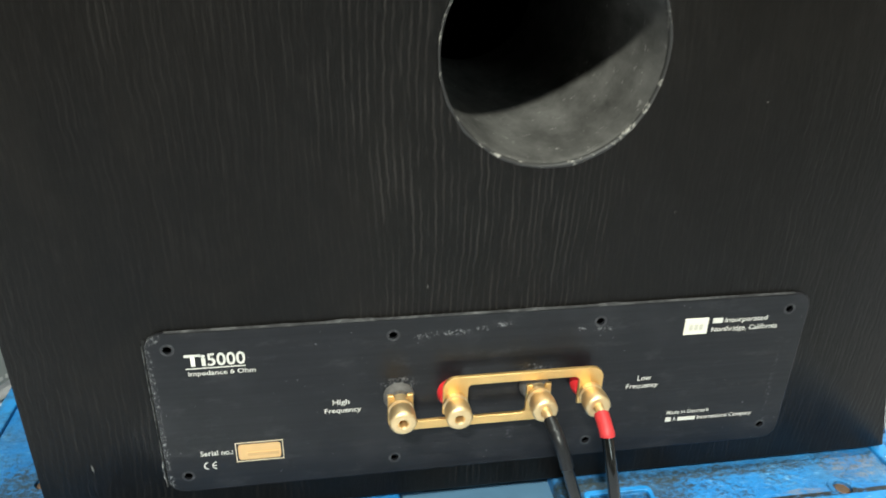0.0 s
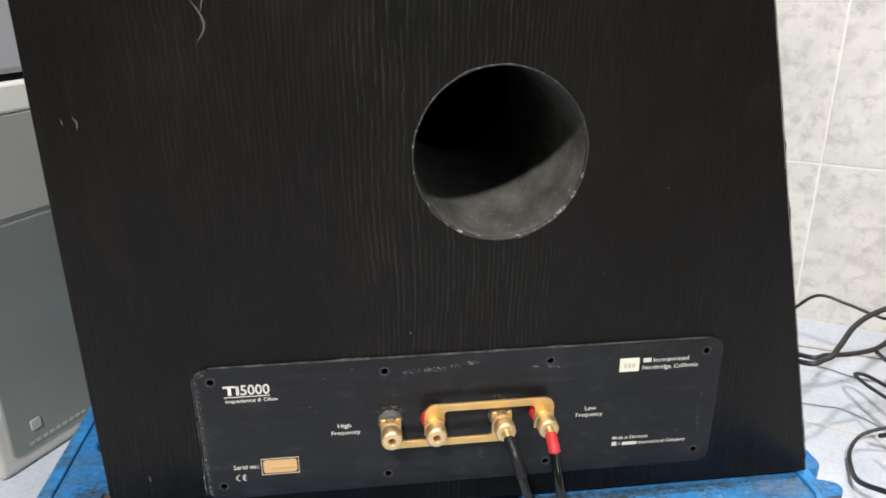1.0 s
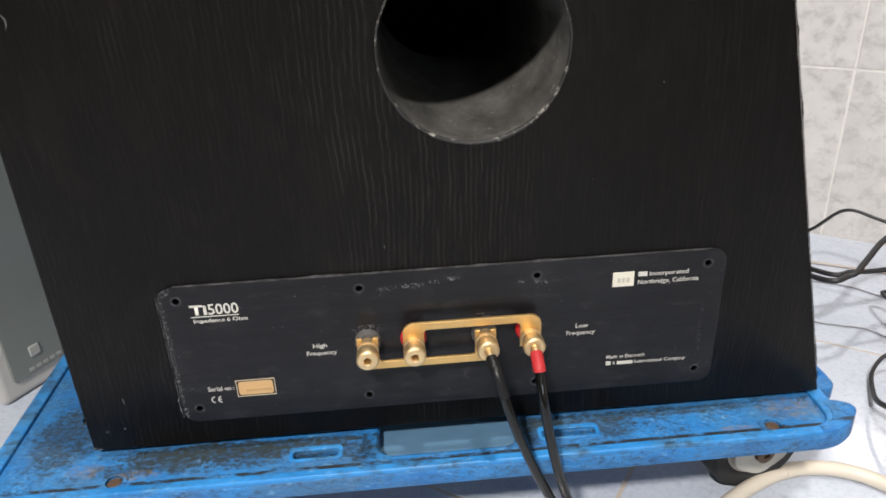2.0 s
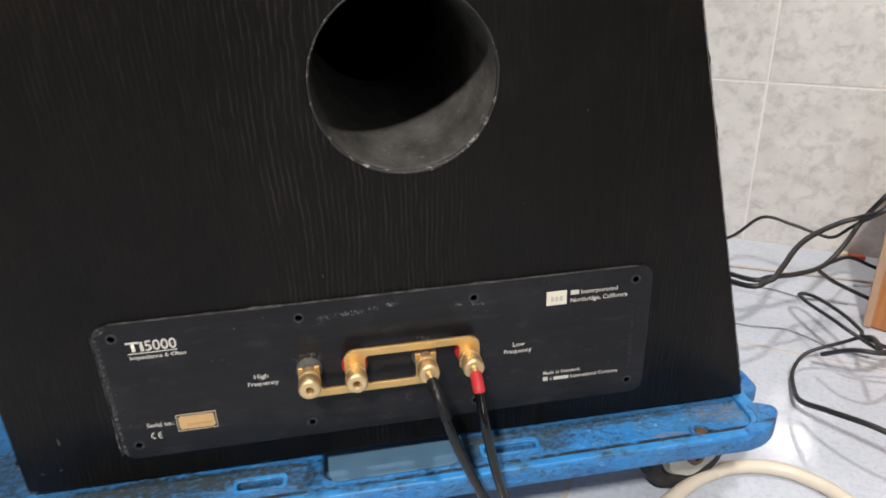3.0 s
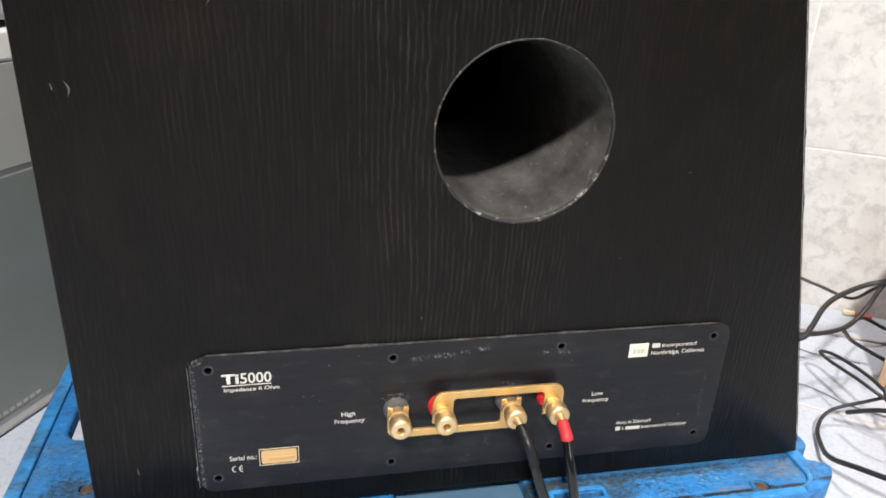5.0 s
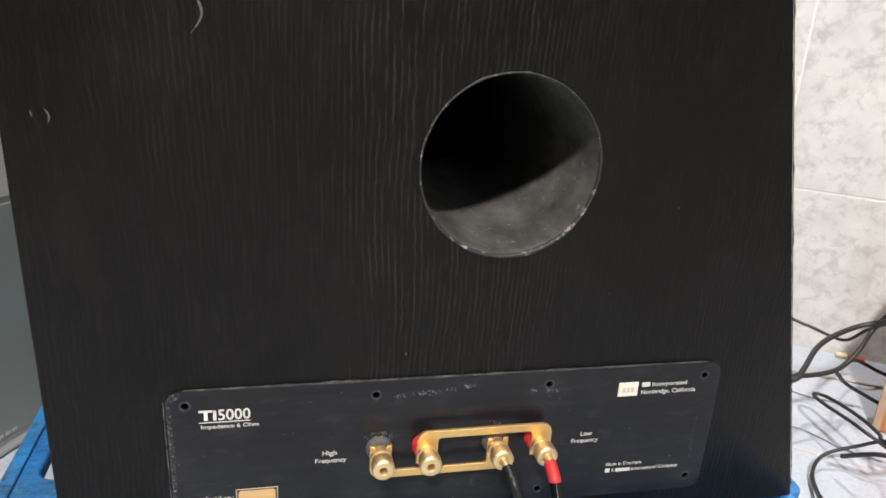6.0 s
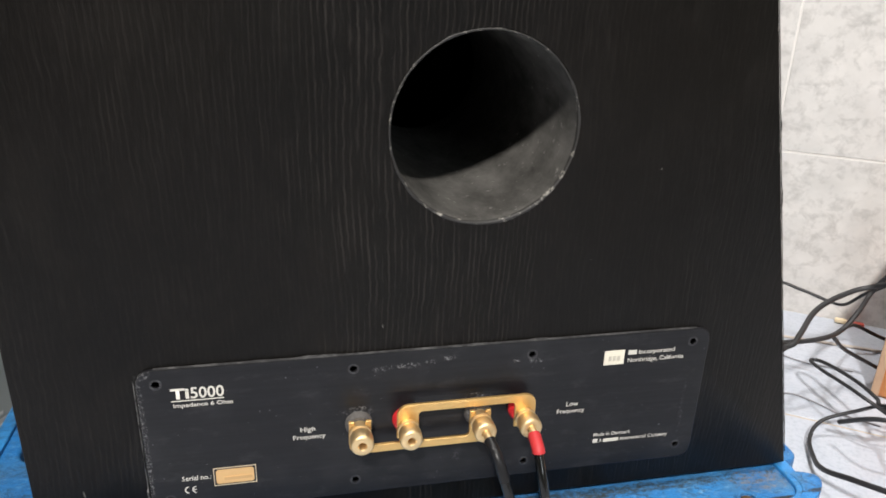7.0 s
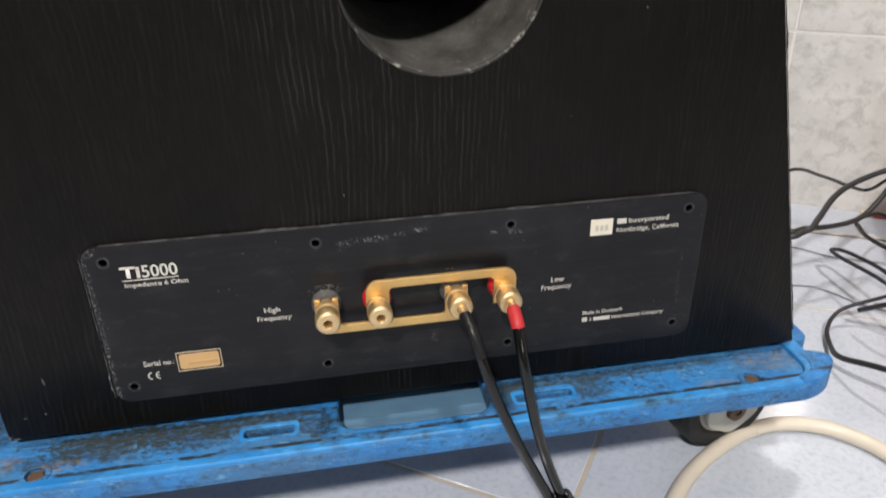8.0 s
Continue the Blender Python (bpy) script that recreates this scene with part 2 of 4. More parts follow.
def blue_plastic():
    m = Mat("scuffed_blue_plastic", 0.42)
    big = m.noise(30, 5, 0.65, (0.8, 1, 1), 0.6)
    fine = m.noise(380, 6, 0.8, (0.7, 1, 1), 0.3)
    scr = m.noise(480, 5, 0.8, (0.45, 1, 1))
    base = m.mix(m.ramp(m.noise(40, 4), 0.3, 0.7), (0.010, 0.125, 0.38), (0.024, 0.215, 0.55))
    dull = m.op("MULTIPLY", m.ramp(big, 0.42, 0.66), 0.6)
    base = m.mix(dull, base, (0.060, 0.14, 0.22))
    wear = m.op("MULTIPLY", m.ramp(scr, 0.52, 0.66), m.ramp(m.noise(70, 4, 0.6), 0.40, 0.62))
    base = m.mix(m.op("MULTIPLY", wear, 0.65), base, (0.22, 0.44, 0.66))
    dirt = m.op("MULTIPLY", m.ramp(fine, 0.47, 0.60), m.ramp(m.noise(60, 5, 0.7, (0.8, 1, 1)), 0.38, 0.58))
    base = m.mix(m.op("MULTIPLY", dirt, 0.75), base, (0.018, 0.026, 0.030))
    # broken dark line along the groove inside the front rim
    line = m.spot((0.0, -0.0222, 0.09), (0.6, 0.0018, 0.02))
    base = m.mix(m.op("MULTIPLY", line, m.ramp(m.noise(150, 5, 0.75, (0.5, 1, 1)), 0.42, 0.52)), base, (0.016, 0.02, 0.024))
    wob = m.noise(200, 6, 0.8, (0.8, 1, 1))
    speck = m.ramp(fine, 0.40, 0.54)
    # dark grime patches, with contact shade painted in along the cabinet's base
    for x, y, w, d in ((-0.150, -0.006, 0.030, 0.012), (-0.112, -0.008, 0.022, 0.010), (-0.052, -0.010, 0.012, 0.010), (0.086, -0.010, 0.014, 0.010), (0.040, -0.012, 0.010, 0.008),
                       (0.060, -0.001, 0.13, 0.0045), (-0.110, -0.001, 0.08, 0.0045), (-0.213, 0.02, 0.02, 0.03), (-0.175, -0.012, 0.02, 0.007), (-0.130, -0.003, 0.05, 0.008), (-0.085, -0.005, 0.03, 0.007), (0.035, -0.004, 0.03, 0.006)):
        stain_shade = m.spot((x, y, 0.087), (w, d, 0.02), wob)
        base = m.mix(m.op("MULTIPLY", stain_shade, m.op("ADD", 0.28, m.op("MULTIPLY", speck, 0.55))), base, (0.024, 0.032, 0.031))
    for x, y, w, d in ((0.186, -0.006, 0.018, 0.010), (0.150, -0.019, 0.012, 0.002), (-0.195, -0.010, 0.010, 0.006), (-0.165, -0.016, 0.012, 0.004)):
        tan = m.spot((x, y, 0.087), (w, d, 0.02), wob)
        base = m.mix(m.op("MULTIPLY", m.op("MULTIPLY", tan, m.ramp(scr, 0.42, 0.6)), 0.6), base, (0.20, 0.17, 0.14))
    m.colour(base)
    m.rough(m.op("ADD", 0.34, m.op("MULTIPLY", fine, 0.3)))
    m.bump(m.op("ADD", fine, scr), 0.45, 0.001)
    return m.m


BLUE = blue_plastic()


# worn blue edges, brightened to carry the highlight along the rim too
def worn_blue():
    m = Mat("worn_highlit_blue_edge", 0.4)
    fine = m.noise(210, 6, 0.76, (0.6, 1, 0.6))
    patch = m.ramp(m.noise(38, 4, 0.6, (0.8, 1, 0.5)), 0.46, 0.64)
    base = m.mix(m.ramp(m.noise(60, 4, 0.6, (0.5, 1, 1)), 0.35, 0.65), (0.014, 0.17, 0.46), (0.034, 0.25, 0.60))
    base = m.mix(m.op("MULTIPLY", patch, 0.5), base, (0.075, 0.17, 0.26))
    base = m.mix(m.op("MULTIPLY", m.op("MULTIPLY", m.ramp(fine, 0.46, 0.60), m.op("ADD", 0.25, patch)), 0.75), base, (0.02, 0.04, 0.06))
    base = m.mix(m.op("MULTIPLY", m.ramp(m.noise(420, 4, 0.7, (0.4, 1, 1)), 0.60, 0.72), 0.4), base, (0.30, 0.52, 0.70))
    m.colour(base)
    m.bump(fine, 0.35, 0.0008)
    return m.m


BLUE_WORN = worn_blue()


def tile_material(name, light, dark, speck, rough, big, fine, joint=False):
    m = Mat(name, rough)
    off, rnd = m.random()
    a = m.noise(big, 4, 0.6, (1, 1, 1), 0.4, off)
    b = m.noise(fine, 4, 0.65, (1, 1, 1), 0.3, off)
    base = m.mix(m.ramp(a, 0.3, 0.7), dark, light)
    base = m.mix(m.op("MULTIPLY", m.ramp(b, 0.47, 0.72), 0.7), base, speck)
    m.colour(base)
    m.rough(m.op("ADD", rough, m.op("MULTIPLY", b, 0.08)))
    m.bump(a, 0.05, 0.0015)
    return m.m


FLOOR_TILE = tile_material("pale_blue_glazed_tile", (0.53, 0.565, 0.64), (0.46, 0.50, 0.575), (0.36, 0.40, 0.48), 0.05, 11, 260)
WALL_TILE = tile_material("mottled_grey_glazed_tile", (0.67, 0.655, 0.64), (0.555, 0.545, 0.535), (0.365, 0.355, 0.35), 0.05, 26, 70)
GROUT = simple("beige_grout", (0.47, 0.41, 0.35), 0.9, vary=0.15, scale=90)
GROUT_WALL = simple("white_grout", (0.70, 0.68, 0.66), 0.9, vary=0.05, scale=90)


def wood_material():
    m = Mat("orange_brown_wood", 0.4)
    g = m.noise(60, 4, 0.6, (1, 1, 0.08), 1.0)
    f = m.noise(400, 3, 0.6, (1, 1, 0.04))
    base = m.mix(m.ramp(g, 0.3, 0.7), (0.34, 0.125, 0.038), (0.54, 0.23, 0.08))
    base = m.mix(m.op("MULTIPLY", m.ramp(f, 0.55, 0.75), 0.4), base, (0.16, 0.055, 0.018))
    m.colour(base)
    m.bump(f, 0.1, 0.0004)
    return m.m


WOOD = wood_material()

# ---- shapes ----


def finish(bm, smooth=None):
    bmesh.ops.recalc_face_normals(bm, faces=bm.faces)
    if smooth is not None:
        for f in bm.faces:
            f.smooth = True
        for e in bm.edges:
            if len(e.link_faces) == 2 and e.calc_face_angle() > radians(smooth):
                e.smooth = False
    return bm


def flat_faces(bm):
    """The large level faces of a bevelled block stay flat; only its rounded edges are smooth."""
    for f in bm.faces:
        if max(abs(c) for c in f.normal) > 0.9999:
            f.smooth = False
    return bm


def mesh_of(name, bm, material):
    me = bpy.data.meshes.new(name)
    bm.to_mesh(me)
    bm.free()
    me.materials.append(material)
    return me


def part(name, bm, material, parent=None, label="", at=None):
    ob = new(name, mesh_of(name, bm, material))
    if parent is not None:
        ob.parent = parent
    if at is not None:
        ob.matrix_basis = at
    return tagged(ob, label)


def empty(name, label, category, at=None, group="", kind=""):
    ob = new(name)
    ob.empty_display_size = 0.02
    if at is not None:
        ob.matrix_basis = at
    return tagged(ob, label, category, group, kind)


def box(x0, x1, y0, y1, z0, z1, bevel=0.0, segments=2):
    bm = bmesh.new()
    bmesh.ops.create_cube(bm, size=1)
    bmesh.ops.scale(bm, vec=(x1 - x0, y1 - y0, z1 - z0), verts=bm.verts)
    bmesh.ops.translate(bm, vec=((x0 + x1) / 2, (y0 + y1) / 2, (z0 + z1) / 2), verts=bm.verts)
    if bevel:
        bmesh.ops.bevel(bm, geom=bm.edges[:], offset=bevel, segments=segments, affect="EDGES", profile=0.5)
        return flat_faces(finish(bm, 50))
    return finish(bm)


def lathe(profile, n=32, axis="y", at=(0, 0, 0)):
    """Turn (distance along the axis, radius) pairs round the axis through at."""
    bm = bmesh.new()
    rings = []
    for d, r in profile:
        ring = []
        for k in range(n):
            a = 2 * math.pi * k / n
            u, v = r * math.cos(a), r * math.sin(a)
            p = {"y": (u, d, v), "z": (u, v, d), "x": (d, u, v)}[axis]
            ring.append(bm.verts.new(Vector(p) + Vector(at)))
        rings.append(ring)
    for a, b in zip(rings, rings[1:]):
        for k in range(n):
            bm.faces.new((a[k], a[(k + 1) % n], b[(k + 1) % n], b[k]))
    for ring, (d, r) in ((rings[0], profile[0]), (rings[-1], profile[-1])):
        if r > 0:
            bm.faces.new(ring)
    bmesh.ops.remove_doubles(bm, verts=bm.verts, dist=1e-6)
    return finish(bm, 35)


def rounded(corners, radii, n=8):
    """The outline of a polygon (counter-clockwise) with rounded corners, as 2D points."""
    pts = []
    count = len(corners)
    for i in range(count):
        p, a, b = Vector(corners[i]), Vector(corners[i - 1]), Vector(corners[(i + 1) % count])
        r = radii[i] if isinstance(radii, (list, tuple)) else radii
        if r <= 0:
            pts.append(p)
            continue
        da, db = (a - p).normalized(), (b - p).normalized()
        half = da.angle(db) / 2
        t = r / math.tan(half)
        centre = p + (da + db).normalized() * (r / math.sin(half))
        s, e = p + da * t - centre, p + db * t - centre
        turn = math.atan2(s.x * e.y - s.y * e.x, s.dot(e))
        for k in range(n + 1):
            an = turn * k / n
            c, q = math.cos(an), math.sin(an)
            pts.append(centre + Vector((s.x * c - s.y * q, s.x * q + s.y * c)))
    return pts


def slab(outline, d0, d1, plane="xz", bevel=0.0, segments=2, holes=()):
    """A plate with that outline from depth d0 to d1 (along y for xz, along z for xy); holes are outlines cut through."""
    bm = bmesh.new()

    def put(p, d):
        return bm.verts.new((p[0], d, p[1]) if plane == "xz" else (p[0], p[1], d))

    edges = []
    for line in (outline, *holes):
        vs = [put(p, d0) for p in line]
        edges += [bm.edges.new((vs[i], vs[(i + 1) % len(vs)])) for i in range(len(vs))]
    if holes:
        bmesh.ops.triangle_fill(bm, use_beauty=True, use_dissolve=False, edges=edges)
    else:
        bm.faces.new([e.verts[0] for e in edges])
    made = bmesh.ops.extrude_face_region(bm, geom=bm.faces[:])
    vec = (0, d1 - d0, 0) if plane == "xz" else (0, 0, d1 - d0)
    bmesh.ops.translate(bm, vec=vec, verts=[v for v in made["geom"] if isinstance(v, bmesh.types.BMVert)])
    finish(bm)
    if bevel:
        rim = [e for e in bm.edges if len(e.link_faces) == 2 and e.calc_face_angle() > 1.2
               and (abs(e.verts[0].co[1 if plane == "xz" else 2] - e.verts[1].co[1 if plane == "xz" else 2]) < 1e-6)]
        bmesh.ops.bevel(bm, geom=rim, offset=bevel, segments=segments, affect="EDGES", profile=0.5)
    return flat_faces(finish(bm, 40))


def smooth_line(points, steps=10):
    """A Catmull-Rom curve through the points."""
    p = [Vector(q) for q in points]
    p = [p[0] * 2 - p[1], *p, p[-1] * 2 - p[-2]]
    out = []
    for i in range(1, len(p) - 2):
        for k in range(steps):
            t = k / steps
            a, b, c, d = p[i - 1:i + 3]
            out.append(0.5 * ((2 * b) + (c - a) * t + (2 * a - 5 * b + 4 * c - d) * t * t + (3 * b - a - 3 * c + d) * t ** 3))
    return out + [p[-2]]


def tube(points, radius, n=12, steps=10, flat=1.0):
    """A round (or flattened) cord along a smooth line."""
    line = smooth_line(points, steps)
    bm = bmesh.new()
    rings, side = [], None
    for i, p in enumerate(line):
        way = (line[min(i + 1, len(line) - 1)] - line[max(i - 1, 0)]).normalized()
        ref = Vector((0, 0, 1)) if side is None else side
        if side is None and abs(way.z) > 0.9:
            ref = Vector((1, 0, 0))
        u = (ref - way * ref.dot(way)).normalized()
        side = u
        v = way.cross(u)
        r = radius[min(i, len(radius) - 1)] if isinstance(radius, list) else radius
        rings.append([bm.verts.new(p + u * (r * flat * math.cos(2 * math.pi * k / n)) + v * (r * math.sin(2 * math.pi * k / n))) for k in range(n)])
    for a, b in zip(rings, rings[1:]):
        for k in range(n):
            bm.faces.new((a[k], a[(k + 1) % n], b[(k + 1) % n], b[k]))
    bm.faces.new(rings[0])
    bm.faces.new(rings[-1])
    return finish(bm, 60)


def circle(cx, cz, r, n=16):
    return [(cx + r * math.cos(2 * math.pi * k / n), cz + r * math.sin(2 * math.pi * k / n)) for k in range(n)]


def lettering(words, x0, x1, z0, z1, parent, y, heavy=0.012, label="white printed lettering"):
    """Printed words that fill x0..x1 and z0..z1, facing -y."""
    curve = bpy.data.curves.new("lettering", "FONT")
    curve.body, curve.offset, curve.resolution_u, curve.extrude = words, heavy, 3, 0.0
    ob = bpy.data.objects.new("lettering", curve)
    scene.collection.objects.link(ob)
    dg = bpy.context.evaluated_depsgraph_get()
    me = bpy.data.meshes.new_from_object(ob.evaluated_get(dg))
    bpy.data.objects.remove(ob)
    xs = [v.co.x for v in me.vertices]
    ys = [v.co.y for v in me.vertices]
    for v in me.vertices:
        a = x0 + (v.co.x - min(xs)) / (max(xs) - min(xs)) * (x1 - x0)
        c = z0 + (v.co.y - min(ys)) / (max(ys) - min(ys)) * (z1 - z0)
        v.co = (a, y, c)
    me.materials.clear()
    me.materials.append(PRINT)
    ob = new("lettering", me)
    ob.parent = parent
    return tagged(ob, label)


# ---- the room ----
WALL_U = Vector((0.8192, -0.5735, 0))
WALL_N = Vector((-0.5735, -0.8192, 0))
WALL_0 = Vector((0.5735 * 0.552, 0.8192 * 0.552, 0))
ROOM = Matrix(((WALL_U.x, -WALL_N.x, 0, WALL_0.x), (WALL_U.y, -WALL_N.y, 0, WALL_0.y), (0, 0, 1, 0), (0, 0, 0, 1)))
U0, U1, V0, V1, HIGH = -2.0, 2.2, -3.9, 0.0, 2.65


def room_piece(name, bm, material, label, category):
    ob = part(name, bm, material, None, "", ROOM)
    return tagged(ob, label, category, kind="structure")


floor = room_piece("floor", box(U0 - 0.1, U1 + 0.1, V0 - 0.1, V1 + 0.1, -0.1, -0.0005), GROUT, "pale blue glazed ceramic floor with beige grout", "floor")
wall_back = room_piece("wall_north", box(U0 - 0.1, U1 + 0.1, V1 + 0.0007, V1 + 0.12, -0.1, HIGH), GROUT_WALL, "wall of mottled light grey glazed tiles", "wall")
room_piece("wall_south", box(U0 - 0.1, U1 + 0.1, V0 - 0.12, V0, -0.0015, HIGH), PAINT, "plain pale painted wall", "wall")
room_piece("wall_west", box(U0 - 0.12, U0, V0, V1 + 0.004, -0.0015, HIGH), PAINT, "plain pale painted wall", "wall")
SIDE = ROOM @ Matrix.Translation((U1, 0, 0)) @ Matrix.Rotation(radians(90), 4, "Z")
# unseen window opening, added to hold the sheen light
OPENING = [(-3.04, 1.04), (-2.26, 1.04), (-2.26, 1.72), (-3.04, 1.72)]
east = part("wall_east", slab([(V0, -0.0015), (V1 + 0.004, -0.0015), (V1 + 0.004, HIGH), (V0, HIGH)], 0.0, -0.12, "xz", 0, 2, [OPENING]), PAINT, None, "", SIDE)
tagged(east, "plain pale painted wall with an opening added for the sheen light", "wall", kind="structure")
window = empty("added_window", "small unseen window with a white frame, added for the sheen light", "window", SIDE, kind="structure")
part("window_frame", slab(OPENING, -0.06, -0.1, "xz", 0, 2, [[(-3.01, 1.07), (-2.29, 1.07), (-2.29, 1.69), (-3.01, 1.69)]]), WHITE, window)
room_piece("ceiling", box(U0 - 0.12, U1 + 0.12, V0 - 0.12, V1 + 0.12, HIGH, HIGH + 0.1), PAINT, "plain pale painted ceiling", "ceiling")

# ---- the black loudspeaker ----
BASE, TOP, LEFT, DEPTH = 0.0912, 0.98, -0.1925, 0.38
PORT = (0.0151, 0.2914)
PORT_R = 0.0422


def right_at(z):
    """The right edge slants inwards as it rises."""
    return 0.2060 - (z - 0.0935) * 0.2400


def cabinet_outline(inset, angles):
    """Where rays from the port's middle meet the outline of the cabinet's back, drawn in by inset."""
    zb, zt = BASE + inset, TOP - inset
    quad = [Vector((LEFT + inset, zb)), Vector((right_at(zb) - inset, zb)), Vector((right_at(zt) - inset, zt)), Vector((LEFT + inset, zt))]
    centre = Vector(PORT)
    pts = []
    for a in angles:
        way = Vector((math.cos(a), math.sin(a)))
        best = None
        for i in range(4):
            p, q = quad[i], quad[(i + 1) % 4]
            e = q - p
            det = way.x * -e.y + e.x * way.y
            if abs(det) < 1e-9:
                continue
            r = p - centre
            k = (r.x * -e.y + e.x * r.y) / det
            s = (way.x * r.y - way.y * r.x) / det
            if k > 0 and -1e-6 <= s <= 1 + 1e-6 and (best is None or k < best):
                best = k
        pts.append(centre + way * best)
    return pts


def cabinet_body():
    corners = [(LEFT, BASE), (right_at(BASE), BASE), (right_at(TOP), TOP), (LEFT, TOP)]
    angles = [2 * math.pi * k / 96 for k in range(96)] + [math.atan2(z - PORT[1], x - PORT[0]) % (2 * math.pi) for x, z in corners]
    angles = sorted(angles)
    bm = bmesh.new()
    hole = [(PORT[0] + PORT_R * math.cos(a), PORT[1] + PORT_R * math.sin(a)) for a in angles]
    lip = [(PORT[0] + (PORT_R + 0.0007) * math.cos(a), PORT[1] + (PORT_R + 0.0007) * math.sin(a)) for a in angles]
    rows = [(hole, 0.019), (hole, 0.0007), (lip, 0.0), (cabinet_outline(0.0022, angles), 0.0), (cabinet_outline(0.0007, angles), 0.0006),
            (cabinet_outline(0.0, angles), 0.0022), (cabinet_outline(0.0, angles), DEPTH)]
    rings = [[bm.verts.new((p[0], d, p[1])) for p in pts] for pts, d in rows]
    n = len(angles)
    for a, b in zip(rings, rings[1:]):
        for k in range(n):
            bm.faces.new((a[k], a[(k + 1) % n], b[(k + 1) % n], b[k]))
    bm.faces.new(rings[-1])
    return finish(bm, 30)


def cabinet_material():
    m = black_ash()
    src = m.b.inputs["Base Color"].links[0].from_socket
    base = src
    edge = [((right_at(z), 0, z), (0.0016, 0.004, h)) for z, h in ((0.282, 0.003), (0.306, 0.002), (0.352, 0.004), (0.245, 0.002), (0.335, 0.0015))]
    edge += [((-0.1905, 0, 0.0925), (0.003, 0.01, 0.0016)), ((-0.182, 0, 0.104), (0.0008, 0.01, 0.0008)), ((-0.173, 0, 0.105), (0.0007, 0.01, 0.0007)),
             ((0.100, 0, 0.272), (0.0006, 0.01, 0.0006)), ((-0.03, 0, 0.2), (0.0005, 0.01, 0.0008)), ((0.07, 0, 0.228), (0.0006, 0.01, 0.0005))]
    base = scuff(m, base, edge, (0.5, 0.48, 0.44), 0.8, 700)
    m.colour(base)
    return m.m


speaker = empty("loudspeaker", "tall black ash floor loudspeaker seen from behind, on a blue dolly", "loudspeaker")
CABINET = cabinet_material()
part("cabinet", cabinet_body(), CABINET, speaker, "black wood-grain veneer cabinet with worn edges")
TUBE_N = 96
bm = bmesh.new()
inner = [[bm.verts.new((PORT[0] + r * math.cos(2 * math.pi * k / TUBE_N), d, PORT[1] + r * math.sin(2 * math.pi * k / TUBE_N))) for k in range(TUBE_N)]
         for d, r in ((0.0012, PORT_R - 0.0006), (0.19, PORT_R - 0.0006), (0.19, PORT_R + 0.002), (0.02, PORT_R + 0.002))]
for a, b in zip(inner, inner[1:]):
    for k in range(TUBE_N):
        bm.faces.new((a[k], a[(k + 1) % TUBE_N], b[(k + 1) % TUBE_N], b[k]))
part("port_tube", finish(bm, 40), TUBE, speaker, "dusty grey bass port tube")
# the chipped lip round the port, uneven in width
bm = bmesh.new()
lip = []
for k in range(TUBE_N * 2):
    a = math.pi * k / TUBE_N
    w = 0.0001 + 0.0009 * max(0.0, noise.noise(Vector((math.cos(a) * 5, math.sin(a) * 5, 0.3))) - 0.1) + 0.0004 * max(0.0, -math.sin(a) - 0.3) + 0.0016 * max(0.0, math.cos(a + 1.15) - 0.75)
    row = []
    for d, r in ((0.0016, PORT_R - 0.0007), (0.0002, PORT_R - 0.0006), (-0.0003, PORT_R), (-0.0003, PORT_R + w), (0.0001, PORT_R + w + 0.0003)):
        row.append(bm.verts.new((PORT[0] + r * math.cos(a), d, PORT[1] + r * math.sin(a))))
    lip.append(row)
for k in range(len(lip)):
    a, b = lip[k], lip[(k + 1) % len(lip)]
    for j in range(4):
        bm.faces.new((a[j], b[j], b[j + 1], a[j + 1]))
part("port_rim", finish(bm, 60), PORT_EDGE, speaker, "chipped pale port edge")
for x, y in ((LEFT + 0.03, 0.03), (0.17, 0.03), (LEFT + 0.03, 0.33), (0.17, 0.33)):
    part("foot", lathe([(0.0869, 0.014), (0.0938, 0.014)], 20, "z", (x, y, 0)), BLACK, speaker, "flat black foot")

SCRATCH = simple("pale_scratch", (0.055, 0.054, 0.05), 0.7, vary=0.4, scale=900)


def scratch(points, width):
    """A thin rubbed line on the veneer that fades to a point at both ends."""
    line = smooth_line([(x, -0.00012, z) for x, z in points], 8)
    bm = bmesh.new()
    rows = []
    for i, p in enumerate(line):
        way = (line[min(i + 1, len(line) - 1)] - line[max(i - 1, 0)]).normalized()
        side = Vector((-way.z, 0, way.x))
        w = width * math.sin(math.pi * (i + 0.3) / (len(line) - 0.4)) * (0.7 + 0.6 * abs(noise.noise(p * 700)))
        rows.append([bm.verts.new(p + side * w), bm.verts.new(p - side * w)])
    for a, b in zip(rows, rows[1:]):
        bm.faces.new((a[0], b[0], b[1], a[1]))
    return finish(bm)


for points, width in (([(-0.1205, 0.3640), (-0.1160, 0.3570), (-0.1150, 0.3510), (-0.1195, 0.3440)], 0.0006), ([(-0.1125, 0.3700), (-0.1160, 0.3570)], 0.0004),
                      ([(-0.1752, 0.3150), (-0.1735, 0.3120), (-0.1742, 0.3085)], 0.0005), ([(-0.1800, 0.3140), (-0.1795, 0.3110)], 0.0004),
                      ([(-0.1700, 0.1250), (-0.1695, 0.1205)], 0.0005)):
    part("scratch", scratch(points, width), SCRATCH, speaker, "short pale scratch")

